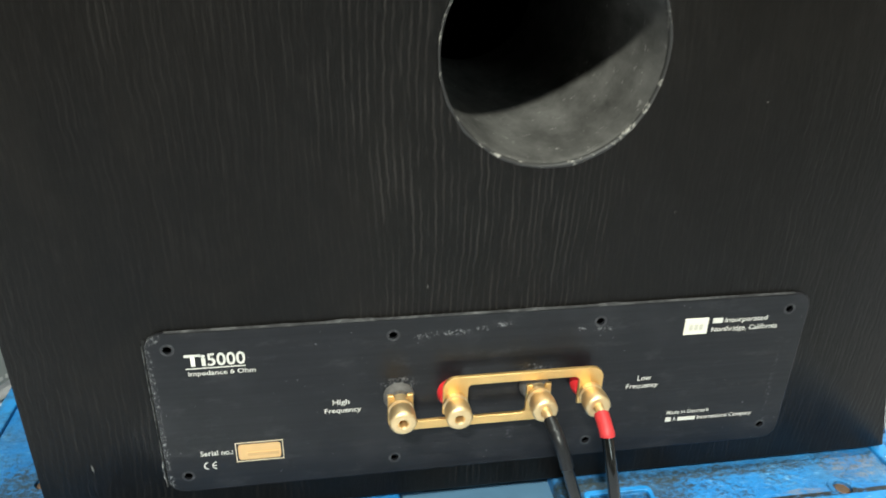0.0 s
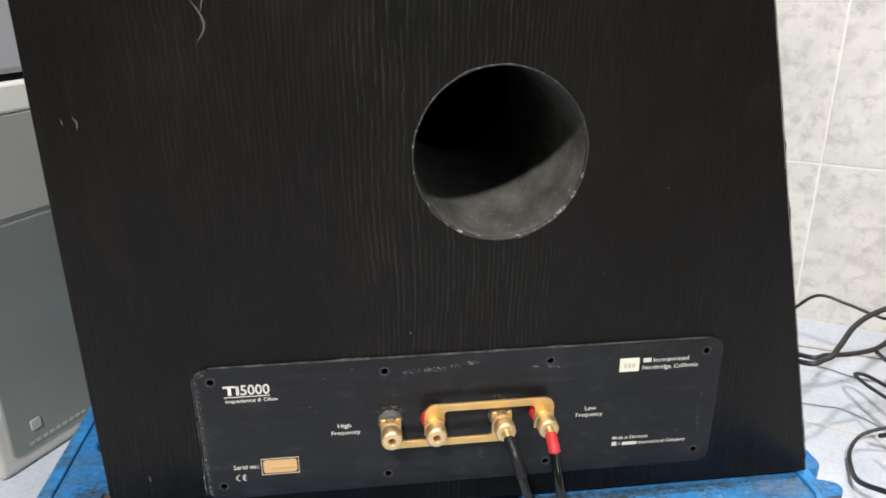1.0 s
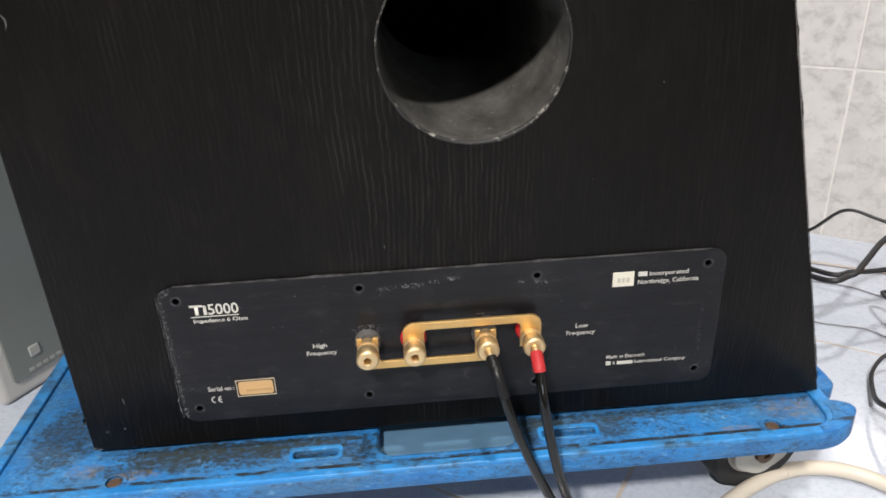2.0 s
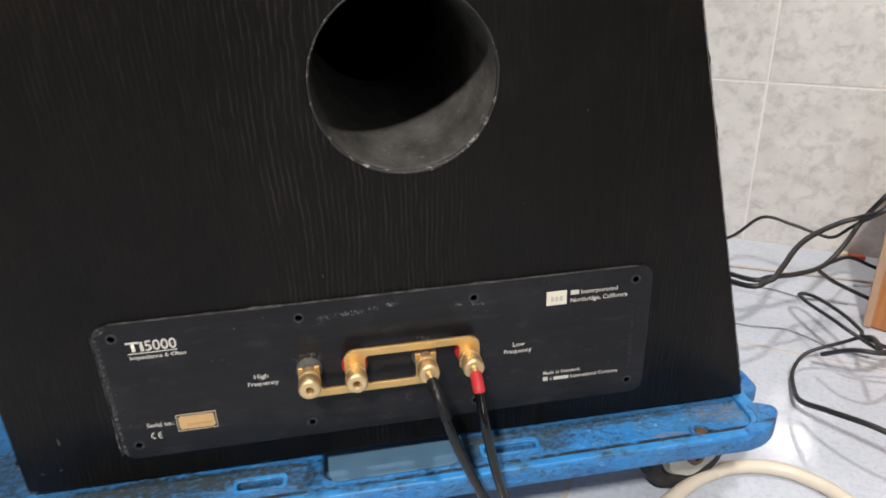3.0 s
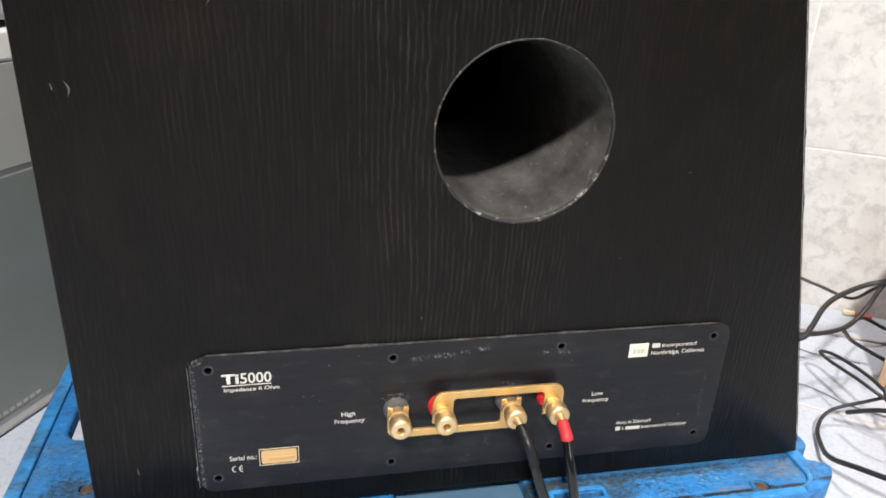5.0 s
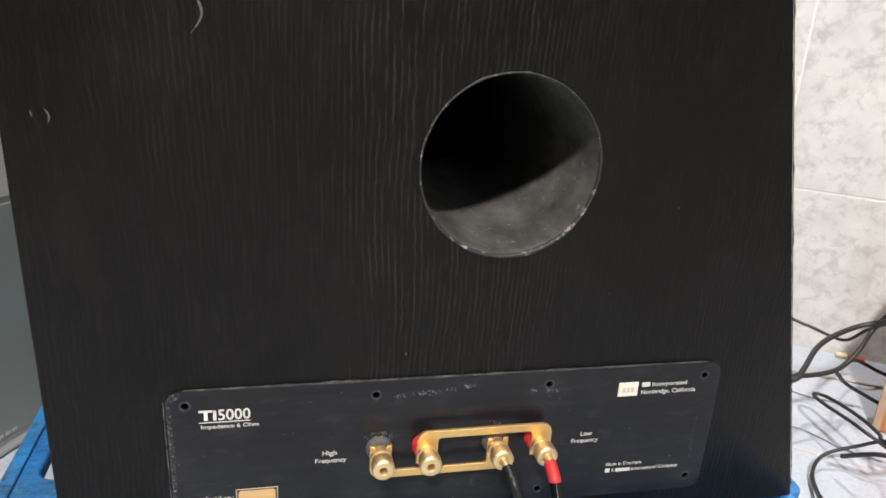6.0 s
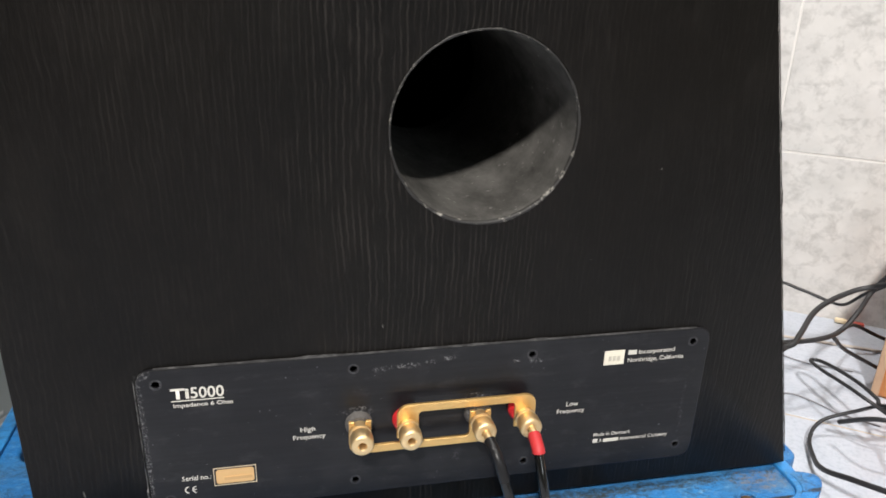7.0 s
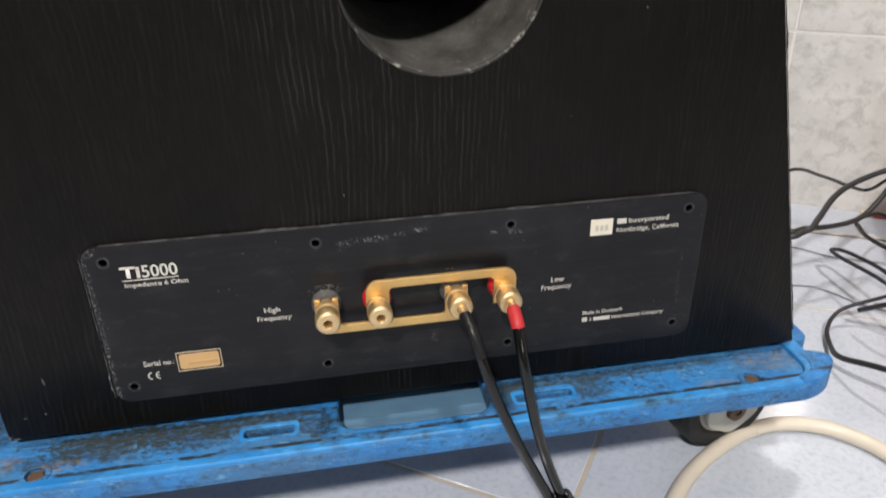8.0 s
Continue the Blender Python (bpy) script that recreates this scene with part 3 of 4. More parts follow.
# the terminal plate: screw holes go through it
PX, PZ0, PZ1 = 0.1405, 0.1068, 0.1869
HOLE_EDGE = worn_edge("rubbed_hole_edge", (0.012, 0.012, 0.014), (0.07, 0.07, 0.074), 0.48, 0.8, 400)
SCREWS = [(x, z) for z in (0.1795, 0.1155) for x in (-0.132, -0.044, 0.044, 0.131)]
outline = rounded([(-PX, PZ0), (PX, PZ0), (PX, PZ1), (-PX, PZ1)], 0.007, 6)
plate = part("terminal_plate", slab(outline, 0.001, -0.0016, "xz", 0.0005, 2, [circle(x, z, 0.0017, 14) for x, z in SCREWS]), PLATE, speaker,
             "black anodised metal terminal plate with dust smudges")
for x, z in SCREWS:
    # near-black disc as the shade at the bottom of the hole
    bm = lathe([(-0.0004, 0.0), (-0.0004, 0.00175)], 14, "y", (x, 0, z))
    part("screw_hole_shade", bm, HOLE_SHADE, plate, "near-black disc for the shade in a screw hole")
    ring = bmesh.new()
    lo = [ring.verts.new((x + 0.00172 * math.cos(a * math.pi / 9), -0.0017, z + 0.00172 * math.sin(a * math.pi / 9))) for a in range(18)]
    hi = [ring.verts.new((x + 0.0028 * math.cos(a * math.pi / 9), -0.00164, z + 0.0028 * math.sin(a * math.pi / 9))) for a in range(18)]
    for k in range(18):
        ring.faces.new((lo[k], lo[(k + 1) % 18], hi[(k + 1) % 18], hi[k]))
    part("hole_edge", finish(ring), HOLE_EDGE, plate, "worn pale hole edge")


def ragged_strip(line, width, seed, y=-0.0012):
    """A ragged thin strip of chipped veneer or painted highlight along a line in the back's plane."""
    bm = bmesh.new()
    rows = []
    for i, (x, z, nx, nz) in enumerate(line):
        w = width * max(0.22, 2.6 * (noise.noise(Vector((x * 70, z * 70, seed))) - 0.12) + 0.9 * noise.noise(Vector((x * 420, z * 420, seed + 7))))
        rows.append([bm.verts.new((x, 0.0004, z)), bm.verts.new((x + nx * 0.0002, y, z + nz * 0.0002)),
                     bm.verts.new((x + nx * w, y * 0.8, z + nz * w)), bm.verts.new((x + nx * (w + 0.0004), 0.0004, z + nz * (w + 0.0004)))])
    for a, b in zip(rows, rows[1:]):
        for j in range(3):
            bm.faces.new((a[j], b[j], b[j + 1], a[j + 1]))
    return finish(bm)


left_line = [(-PX - 0.0007, PZ0 + 0.003 + (PZ1 - PZ0 - 0.008) * k / 160, -1, 0) for k in range(161)]
part("pale_edge", ragged_strip(left_line, 0.0014, 1.5, -0.0014), PLATE_EDGE, plate, "ragged chipped pale edge beside the plate")
# dark strip laid on the veneer as the shade of the plate's gap
part("gap_shade_strip", box(-PX - 0.0008, -PX + 0.0004, -0.0003, 0.0004, PZ0 + 0.003, PZ1 - 0.003), HOLE_SHADE, plate, "dark strip for the shaded gap beside the plate")
right_line = [(right_at(z) - 0.0007, z, 1, 0) for z in [0.10 + 0.40 * k / 200 for k in range(201)]]
part("pale_edge", ragged_strip(right_line, 0.0006, 9.5, -0.0002), worn_edge("worn_corner", (0.02, 0.019, 0.017), (0.34, 0.32, 0.29), 0.50, 0.72, 120), speaker, "pale worn corner of the veneer")
# pale strip that paints the bevel's highlight on the dusty top edge
top_line = [(-PX + 0.008 + (2 * PX - 0.016) * k / 120, PZ1 - 0.0001, 0, 1) for k in range(121)]
part("pale_edge", ragged_strip(top_line, 0.0004, 4.5, -0.0016), worn_edge("highlit_dusty_edge", (0.012, 0.012, 0.013), (0.09, 0.09, 0.09), 0.45, 0.75), plate, "dusty worn top edge of the plate, its highlight painted in")

# printing on the plate
INK = -0.00185
lettering("Ti", -0.1262, -0.1182, 0.1712, 0.1768, plate, INK, 0.035)
lettering("5000", -0.1176, -0.1030, 0.1710, 0.1770, plate, INK, 0.014)
part("rule", box(-0.1262, -0.1032, INK - 0.0001, INK + 0.0003, 0.17, 0.1703), PRINT, plate, "thin white printed rule")
lettering("Impedance 6 Ohm", -0.1255, -0.0995, 0.1661, 0.1690, plate, INK)
lettering("High", -0.0698, -0.0628, 0.1462, 0.1496, plate, INK)
lettering("Frequency", -0.0733, -0.0580, 0.1420, 0.1453, plate, INK)
lettering("Low", 0.0647, 0.0712, 0.1470, 0.1497, plate, INK)
lettering("Frequency", 0.0600, 0.0750, 0.1422, 0.1455, plate, INK)
lettering("Incorporated", 0.1012, 0.1212, 0.1740, 0.1772, plate, INK)
lettering("Northridge, California", 0.0955, 0.1268, 0.1695, 0.1728, plate, INK)
part("print_bar", box(0.0955, 0.1, INK - 0.0001, INK + 0.0003, 0.1748, 0.1772), PRINT, plate, "white printed bar")
lettering("Made in Denmark", 0.0820, 0.1030, 0.1262, 0.1284, plate, INK)
lettering("A", 0.0855, 0.0870, 0.1222, 0.1244, plate, INK)
part("print_bar", box(0.0820, 0.0846, INK - 0.0001, INK + 0.0003, 0.1222, 0.1244), PRINT, plate, "small white printed bar")
part("print_bar", box(0.0880, 0.0965, INK - 0.0001, INK + 0.0003, 0.1222, 0.1240), PRINT, plate, "small white printed bar")
lettering("International Company", 0.0975, 0.1250, 0.1215, 0.1244, plate, INK)
lettering("Serial no.:", -0.1258, -0.1125, 0.1256, 0.1284, plate, INK)
LOGO = simple("cream_print", (0.66, 0.62, 0.52), 0.55, vary=0.06)
part("logo_block", box(0.0825, 0.0933, INK - 0.0002, INK + 0.0003, 0.1698, 0.1778), LOGO, plate, "plain cream printed block")
MARK = simple("grey_print", (0.46, 0.43, 0.36), 0.55, vary=0.06)
for k in range(3):
    part("logo_bar", box(0.0848 + k * 0.0023, 0.0848 + k * 0.0023 + 0.0015, INK - 0.0006, INK - 0.0003, 0.1722, 0.1750), MARK, plate, "small faint bar on the block")


def arc_mark(cx, cz, r, w, dash):
    bm = bmesh.new()
    rows = []
    for k in range(15):
        a = math.pi / 2 + 0.12 + (math.pi - 0.24) * k / 14
        rows.append([bm.verts.new((cx + q * math.cos(a), INK, cz + q * math.sin(a))) for q in (r - w, r)])
    for a, b in zip(rows, rows[1:]):
        bm.faces.new((a[0], b[0], b[1], a[1]))
    if dash:
        v = [bm.verts.new((cx + x, INK, cz + z)) for x, z in ((-r + w, -w / 2), (-0.0002, -w / 2), (-0.0002, w / 2), (-r + w, w / 2))]
        bm.faces.new(v)
    return finish(bm)


part("mark", arc_mark(-0.1230, 0.1203, 0.0021, 0.0006, False), PRINT, plate, "white printed arc")
part("mark", arc_mark(-0.1196, 0.1203, 0.0021, 0.0006, True), PRINT, plate, "white printed arc with a dash")
part("serial_border", slab([(-0.1114, 0.1209), (-0.0916, 0.1209), (-0.0916, 0.1311), (-0.1114, 0.1311)], -0.001, INK, "xz", 0, 2,
                           [[(-0.11105, 0.12125), (-0.09195, 0.12125), (-0.09195, 0.13075), (-0.11105, 0.13075)]]), simple("pale_gold_print", (0.5, 0.42, 0.3), 0.5, vary=0.1), plate, "thin pale printed border")
serial = part("serial_label", slab(rounded([(-0.1103, 0.1220), (-0.0927, 0.1220), (-0.0927, 0.1300), (-0.1103, 0.1300)], 0.0014, 4), -0.001, INK - 0.0001, "xz"),
              GOLD_LABEL, plate, "gold foil serial label")
FAINT = simple("faint_print", (0.48, 0.30, 0.13), 0.6, vary=0.1)
part("serial_bar", box(-0.1065, -0.0935, INK - 0.0004, INK + 0.0002, 0.1241, 0.1259), FAINT, plate, "faint printed bar")

# ---- binding posts and the two jumper bars ----
POST_Z = 0.1493
POSTS = [(-0.0420, False), (-0.0190, True), (0.0170, False), (0.0398, True)]
for x, hot in POSTS:
    post = part("binding_post", lathe([(-0.0012, 0.0025), (-0.0150, 0.0025)], 24, "y", (x, 0, POST_Z)), GOLD, speaker, "gold-plated binding post")
    part("base_ring", lathe([(-0.0014, 0.0066), (-0.0036, 0.0066), (-0.0046, 0.0060), (-0.0060, 0.0058), (-0.0062, 0.004)], 28, "y", (x, 0, POST_Z)),
         RED if hot else DUSTY, post, "red plastic insulating ring" if hot else "dusty grey plastic insulating ring")
    part("collar", lathe([(-0.0063, 0.0024), (-0.0064, 0.0045), (-0.0097, 0.0045), (-0.0098, 0.0052), (-0.0116, 0.0052), (-0.0119, 0.0043), (-0.0128, 0.0043), (-0.0130, 0.0050), (-0.0142, 0.0050)], 28, "y", (x, 0, POST_Z)), GOLD, post)
    part("knob", lathe([(-0.0138, 0.0044), (-0.0142, 0.0053), (-0.0146, 0.0055), (-0.0198, 0.0055), (-0.0206, 0.0050), (-0.0209, 0.0044), (-0.0209, 0.0022),
                        (-0.0205, 0.0019), (-0.0196, 0.0016), (-0.0130, 0.0016), (-0.0130, 0.0)], 36, "y", (x, 0, POST_Z)), GOLD, post, "turned gold knob with a socket")


def jumper(xa, xb, up):
    """A U-shaped flat bar whose ends go round two posts."""
    w, leg, far = 0.0042, 0.0053, 0.0125
    s = 1 if up else -1
    pts = []
    outer = rounded([(xa - leg, 0), (xa - leg, far * s), (xb + leg, far * s), (xb + leg, 0)], [0, 0.0055, 0.0055, 0], 6)
    pts += outer
    fork = ((leg, 0.0058), (0.0029, 0.0058), (0.0026, 0.0046), (0.0026, 0.0), (-0.0026, 0.0), (-0.0026, 0.0046), (-0.0029, 0.0058), (-leg, 0.0058))
    pts += [(xb + fx, -s * fz) for fx, fz in fork]
    inner = rounded([(xb - leg, 0), (xb - leg, (far - w) * s), (xa + leg, (far - w) * s), (xa + leg, 0)], [0, 0.002, 0.002, 0], 4)
    pts += inner
    pts += [(xa + fx, -s * fz) for fx, fz in fork]
    pts = [(p[0], p[1] + POST_Z) for p in pts]
    return slab(pts, -0.0078, -0.0096, "xz", 0.0003, 2)


part("jumper_bar", jumper(-0.0190, 0.0398, True), GOLD_BAR, speaker, "flat matt gold jumper bar")
part("jumper_bar", jumper(-0.0420, 0.0170, False), GOLD_BAR, speaker, "flat matt gold jumper bar")

# ---- the speaker cable with its two plugs ----
cable = empty("speaker_cable", "pair of glossy black speaker wires plugged into gold posts", "cable")
wire_a = [(0.0182, -0.0290, 0.1475), (0.0202, -0.0350, 0.1420), (0.0268, -0.0420, 0.1190), (0.0387, -0.0455, 0.0880), (0.0535, -0.0480, 0.0560),
          (0.0640, -0.0520, 0.0330), (0.085, -0.068, 0.0075), (0.13, -0.12, 0.0042), (0.24, -0.30, 0.0042), (0.42, -0.62, 0.0042)]
wire_b = [(0.0396, -0.0320, 0.1460), (0.0405, -0.0400, 0.1320), (0.0437, -0.0450, 0.1105), (0.0492, -0.0465, 0.0865), (0.0580, -0.0475, 0.0600),
          (0.0690, -0.0510, 0.0350), (0.092, -0.064, 0.0085), (0.136, -0.114, 0.0042), (0.246, -0.292, 0.0042), (0.43, -0.61, 0.0042)]
part("wire", tube(wire_a, 0.0025, 14), BLACK_GLOSS, cable)
part("wire", tube(wire_b, 0.0025, 14), BLACK_GLOSS, cable)
part("plug", tube([(0.0170, -0.0165, 0.1500), (0.0171, -0.0220, 0.1498), (0.0176, -0.0262, 0.1487)], 0.00195, 14), GOLD, cable, "gold banana plug tip")
part("plug", tube([(0.0398, -0.0165, 0.1500), (0.0398, -0.0220, 0.1498), (0.0397, -0.0262, 0.1485)], 0.00195, 14), GOLD, cable, "gold banana plug tip")
line_a, line_b = smooth_line(wire_a, 10), smooth_line(wire_b, 10)
part("sleeve", tube([Vector((0.0174, -0.0250, 0.1491)), *line_a[0:15:2]], 0.0027, 16, 3), BLACK, cable, "matt black heat-shrink sleeve")
part("sleeve", tube([Vector((0.0397, -0.0245, 0.1490)), Vector((0.0396, -0.0280, 0.1478)), *line_b[0:2]], 0.0031, 16, 4), RED_SLEEVE, cable, "red heat-shrink sleeve")
for k in range(4):
    c = Vector((0.0575, -0.0488, 0.0545)) + Vector((0.0025, -0.0008, -0.0052)) * k * 0.62
    ring = [c + Vector((0.0062 * math.cos(a), 0.0042 * math.sin(a), 0.0022 * math.cos(a) + 0.0006 * math.sin(3 * a + k))) for a in [2 * math.pi * j / 12 for j in range(13)]]
    part("tie", tube(ring, 0.0010, 8, 4), BLACK_CORD, cable, "black twist tie round the pair")

# ---- the blue dolly ----
# darkened blue that puts the slots' inner shade into their floors
SLOT_SHADE = simple("slot_shade_blue", (0.016, 0.05, 0.105), 0.6, vary=0.5, scale=140, bump=0.3)
dolly = empty("dolly", "scuffed blue plastic platform dolly on small casters", "dolly")
DX0, DX1, DY0, DY1 = -0.247, 0.2105, -0.0305, 0.452
DTOP, DBOT = 0.0870, 0.0775
deck_line = rounded([(DX0, DY0), (DX1, DY0), (DX1, DY1), (DX0, DY1)], 0.018, 8)
front_grip = rounded([(-0.041, -0.0165), (0.033, -0.0165), (0.033, 0.045), (-0.041, 0.045)], 0.008, 5)
left_grip = rounded([(-0.2285, 0.079), (-0.175, 0.079), (-0.175, 0.150), (-0.2285, 0.150)], 0.010, 5)
slot_a = rounded([(-0.0865, -0.0145), (-0.0625, -0.0145), (-0.0625, -0.0085), (-0.0865, -0.0085)], 0.0018, 3)
slot_b = rounded([(0.0465, -0.0145), (0.0755, -0.0145), (0.0755, -0.0085), (0.0465, -0.0085)], 0.0018, 3)
bolt_holes = [circle(-0.1765, -0.0195, 0.0042, 16), circle(0.1705, -0.0195, 0.0042, 16), circle(-0.206, 0.034, 0.0042, 16)]
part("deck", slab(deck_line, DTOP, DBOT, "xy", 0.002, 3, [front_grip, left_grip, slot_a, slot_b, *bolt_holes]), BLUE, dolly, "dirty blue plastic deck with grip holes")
# the raised rim along the edge, and a lower skirt under it
outer = rounded([(DX0, DY0), (DX1, DY0), (DX1, DY1), (DX0, DY1)], 0.018, 8)
inner_line = rounded([(DX0 + 0.0085, DY0 + 0.0057), (DX1 - 0.0085, DY0 + 0.0057), (DX1 - 0.0085, DY1 - 0.0085), (DX0 + 0.0085, DY1 - 0.0085)], 0.012, 8)
part("rim", slab(outer, DTOP - 0.001, DTOP + 0.0022, "xy", 0.001, 2, [inner_line]), BLUE_WORN, dolly, "raised scuffed blue rim")
part("skirt", slab([(p[0] * 0.999, p[1]) for p in rounded([(DX0 + 0.001, DY0 + 0.001), (DX1 - 0.001, DY0 + 0.001), (DX1 - 0.001, DY1 - 0.001), (DX0 + 0.001, DY1 - 0.001)], 0.017, 8)],
                   DBOT + 0.001, DBOT - 0.0018, "xy", 0.001, 2, [rounded([(DX0 + 0.012, DY0 + 0.01), (DX1 - 0.012, DY0 + 0.01), (DX1 - 0.012, DY1 - 0.012), (DX0 + 0.012, DY1 - 0.012)], 0.01, 6)]),
     BLUE, dolly)
# bosses round the bolt holes and frames round the slots
for cx, cy in ((-0.1765, -0.0195), (0.1705, -0.0195), (-0.206, 0.034)):
    part("bolt_boss", slab(circle(cx, cy, 0.0068, 24), DTOP - 0.001, DTOP + 0.0007, "xy", 0.0004, 2, [circle(cx, cy, 0.0043, 20)]), BLUE, dolly, "round boss")
    part("bolt", lathe([(DTOP - 0.006, 0.0041), (DTOP - 0.0012, 0.0041), (DTOP - 0.0002, 0.003), (DTOP - 0.0002, 0.0)], 16, "z", (cx, cy, 0)), RUST, dolly, "rusty bolt head")
for line, x0, x1 in ((slot_a, -0.0865, -0.0625), (slot_b, 0.0465, 0.0755)):
    collar_line = rounded([(x0 - 0.0022, -0.0165), (x1 + 0.0022, -0.0165), (x1 + 0.0022, -0.0057), (x0 - 0.0022, -0.0057)], 0.003, 4)
    part("slot_frame", slab(collar_line, DTOP - 0.001, DTOP + 0.0008, "xy", 0.0004, 2, [line]), BLUE_WORN, dolly)
    part("slot_floor", box(x0 - 0.001, x1 + 0.001, -0.0155, -0.0075, DTOP - 0.0095, DTOP - 0.007), SLOT_SHADE, dolly, "slot floor, dark blue with shade in its colour")
# plate added under the front grip hole, coloured as its shaded inside
part("grip_recess", slab(rounded([(-0.043, -0.0185), (0.035, -0.0185), (0.035, 0.047), (-0.043, 0.047)], 0.009, 5), DTOP - 0.0115, DTOP - 0.0085, "xy"),
     simple("shaded_blue_recess", (0.085, 0.175, 0.275), 0.6, vary=0.22, scale=55), dolly, "grey-blue plate added in the grip recess, shade in its colour")
# linking lugs on the right edge
lug_line = rounded([(DX1 - 0.004, 0.011), (DX1 + 0.0155, 0.011), (DX1 + 0.0155, 0.038), (DX1 - 0.004, 0.038)], [0.002, 0.007, 0.007, 0.002], 6)
part("lug", slab(lug_line, DBOT - 0.004, DTOP - 0.003, "xy", 0.0015, 2, [circle(DX1 + 0.0090, 0.027, 0.0026, 12)]), BLUE, dolly, "blue linking lug with a hole")
cc = Vector((DX1 - 0.018, DY0 + 0.018))
arc = [radians(-90 + 115 * k / 24) for k in range(25)]


def bulge(a):
    s = max(0.0, (a - radians(-88)) / radians(102))
    return min(0.0179 + 0.0145 * s * s, 0.0275 - 0.0100 * max(0.0, math.degrees(a) - 4) / 21)


corner_lug = [(cc.x + bulge(a) * math.cos(a), cc.y + bulge(a) * math.sin(a)) for a in arc] + [(cc.x + 0.013 * math.cos(a), cc.y + 0.013 * math.sin(a)) for a in reversed(arc)]
part("lug", slab(corner_lug, DBOT - 0.0010, DTOP + 0.0027, "xy", 0.0009, 2), BLUE, dolly, "rounded blue corner bumper")
lug_left = rounded([(DX0 - 0.010, -0.020), (DX0 + 0.006, -0.020), (DX0 + 0.006, 0.012), (DX0 - 0.010, 0.012)], [0.006, 0.001, 0.001, 0.006], 6)
part("lug", slab(lug_left, DBOT - 0.003, DTOP + 0.001, "xy", 0.0015, 2), BLUE, dolly, "rounded blue corner lug")


def caster(x, y, turn):
    """A wheel in a pale fork under the deck; the wheel's axle lies along the caster's own y."""
    m = pose(x, y, 0, 0, 0, turn)
    top = part("caster", lathe([(DBOT - 0.0005, 0.021), (DBOT - 0.0045, 0.021), (DBOT - 0.0055, 0.017), (DBOT - 0.010, 0.016), (DBOT - 0.0105, 0.0)], 28, "z"), FORK, dolly, "swivel caster", m)
    r, w = 0.0335, 0.012
    part("tyre", lathe([(-w + 0.002, r * 0.66), (-w, r * 0.72), (-w, r * 0.92), (-w + 0.003, r), (w - 0.003, r), (w, r * 0.92), (w, r * 0.72), (w - 0.002, r * 0.66)],
                       44, "y", (0, 0, r)), RUBBER, top, "black rubber wheel")
    for s in (-1, 1):
        part("hub", lathe([(s * (w - 0.003), r * 0.68), (s * (w - 0.001), r * 0.6), (s * (w - 0.001), 0.0)], 32, "y", (0, 0, r)), FORK, top, "grey wheel hub")
        cheek = rounded([(-0.022, 0.0665), (-0.0195, 0.024), (0.0, 0.0135), (0.0195, 0.024), (0.022, 0.0665)], [0.002, 0.011, 0.012, 0.011, 0.002], 7)
        part("fork", slab(cheek, s * (w + 0.0012), s * (w + 0.0040), "xz", 0.0008, 2), FORK, top, "dusty pale fork cheek")
        part("axle_nut", lathe([(s * (w + 0.0038), 0.0066), (s * (w + 0.0068), 0.0063), (s * (w + 0.0074), 0.0045), (s * (w + 0.0074), 0.0022), (s * (w + 0.0062), 0.0018), (s * (w + 0.0062), 0.0)],
                               12, "y", (0, 0, 0.0320)), RUST, top, "rusty axle nut")


caster(0.1895, 0.034, 12)
caster(-0.205, 0.034, 70)
caster(0.176, 0.40, 200)
caster(-0.20, 0.40, 120)

# ---- the grey speaker and the pale box on it ----
GREY_AT = Matrix.Translation((-0.3385, 0.1705, 0)) @ Matrix.Rotation(radians(59), 4, "Z")
grey = empty("grey_speaker", "grey plastic floor speaker with a white top band", "speaker", GREY_AT)
GW, GD, GH = 0.30, 0.22, 0.278
part("shell", box(0.0, GW, 0.0, GD, 0.0, GH, 0.006, 3), PALE, grey, "pale grey plastic shell")
part("grille", slab(rounded([(0.012, 0.016), (GW - 0.012, 0.016), (GW - 0.012, 0.199), (0.012, 0.199)], 0.003, 4), 0.002, -0.0022, "xz", 0.0008, 2), GREY_DARK, grey, "dark grey front panel")
part("upper_panel", slab(rounded([(0.012, 0.2035), (GW - 0.012, 0.2035), (GW - 0.012, GH - 0.001), (0.012, GH - 0.001)], 0.003, 4), 0.002, -0.0022, "xz", 0.0008, 2), GREY, grey, "grey upper panel")
part("side_panel", slab(rounded([(-0.2, 0.016), (-0.012, 0.016), (-0.012, 0.27), (-0.2, 0.27)], 0.003, 4), 0.002, -0.0018, "xz", 0.0008, 2), GREY, grey, "",
     Matrix.Rotation(radians(-90), 4, "Z"))
part("badge", box(0.030, 0.039, -0.0036, -0.001, 0.031, 0.040, 0.0008), GREY, grey, "small square grey badge")
for k in range(9):
    part("print_bar", box(0.026 + k * 0.0062, 0.0300 + k * 0.0062, -0.0028, -0.001, 0.0195, 0.0222), GREY, grey)
part("top_band", box(-0.003, GW + 0.003, -0.003, GD + 0.003, GH - 0.0005, 0.2995, 0.003, 2), WHITE, grey, "white plastic top band")
upper = empty("pale_box", "pale grey plastic box standing on the grey speaker", "box", GREY_AT)
part("shell", box(-0.001, GW, -0.001, GD, 0.3045, 0.47, 0.005, 2), simple("pale_lilac_grey", (0.46, 0.46, 0.49), 0.45, vary=0.05, scale=30, bump=0.03), upper, "pale grey shell")
# black strip set in as the shade between white band and box
part("gap_shade", box(0.004, GW - 0.004, 0.004, GD - 0.004, 0.2990, 0.3048), BLACK, upper, "black strip standing for the shaded gap")

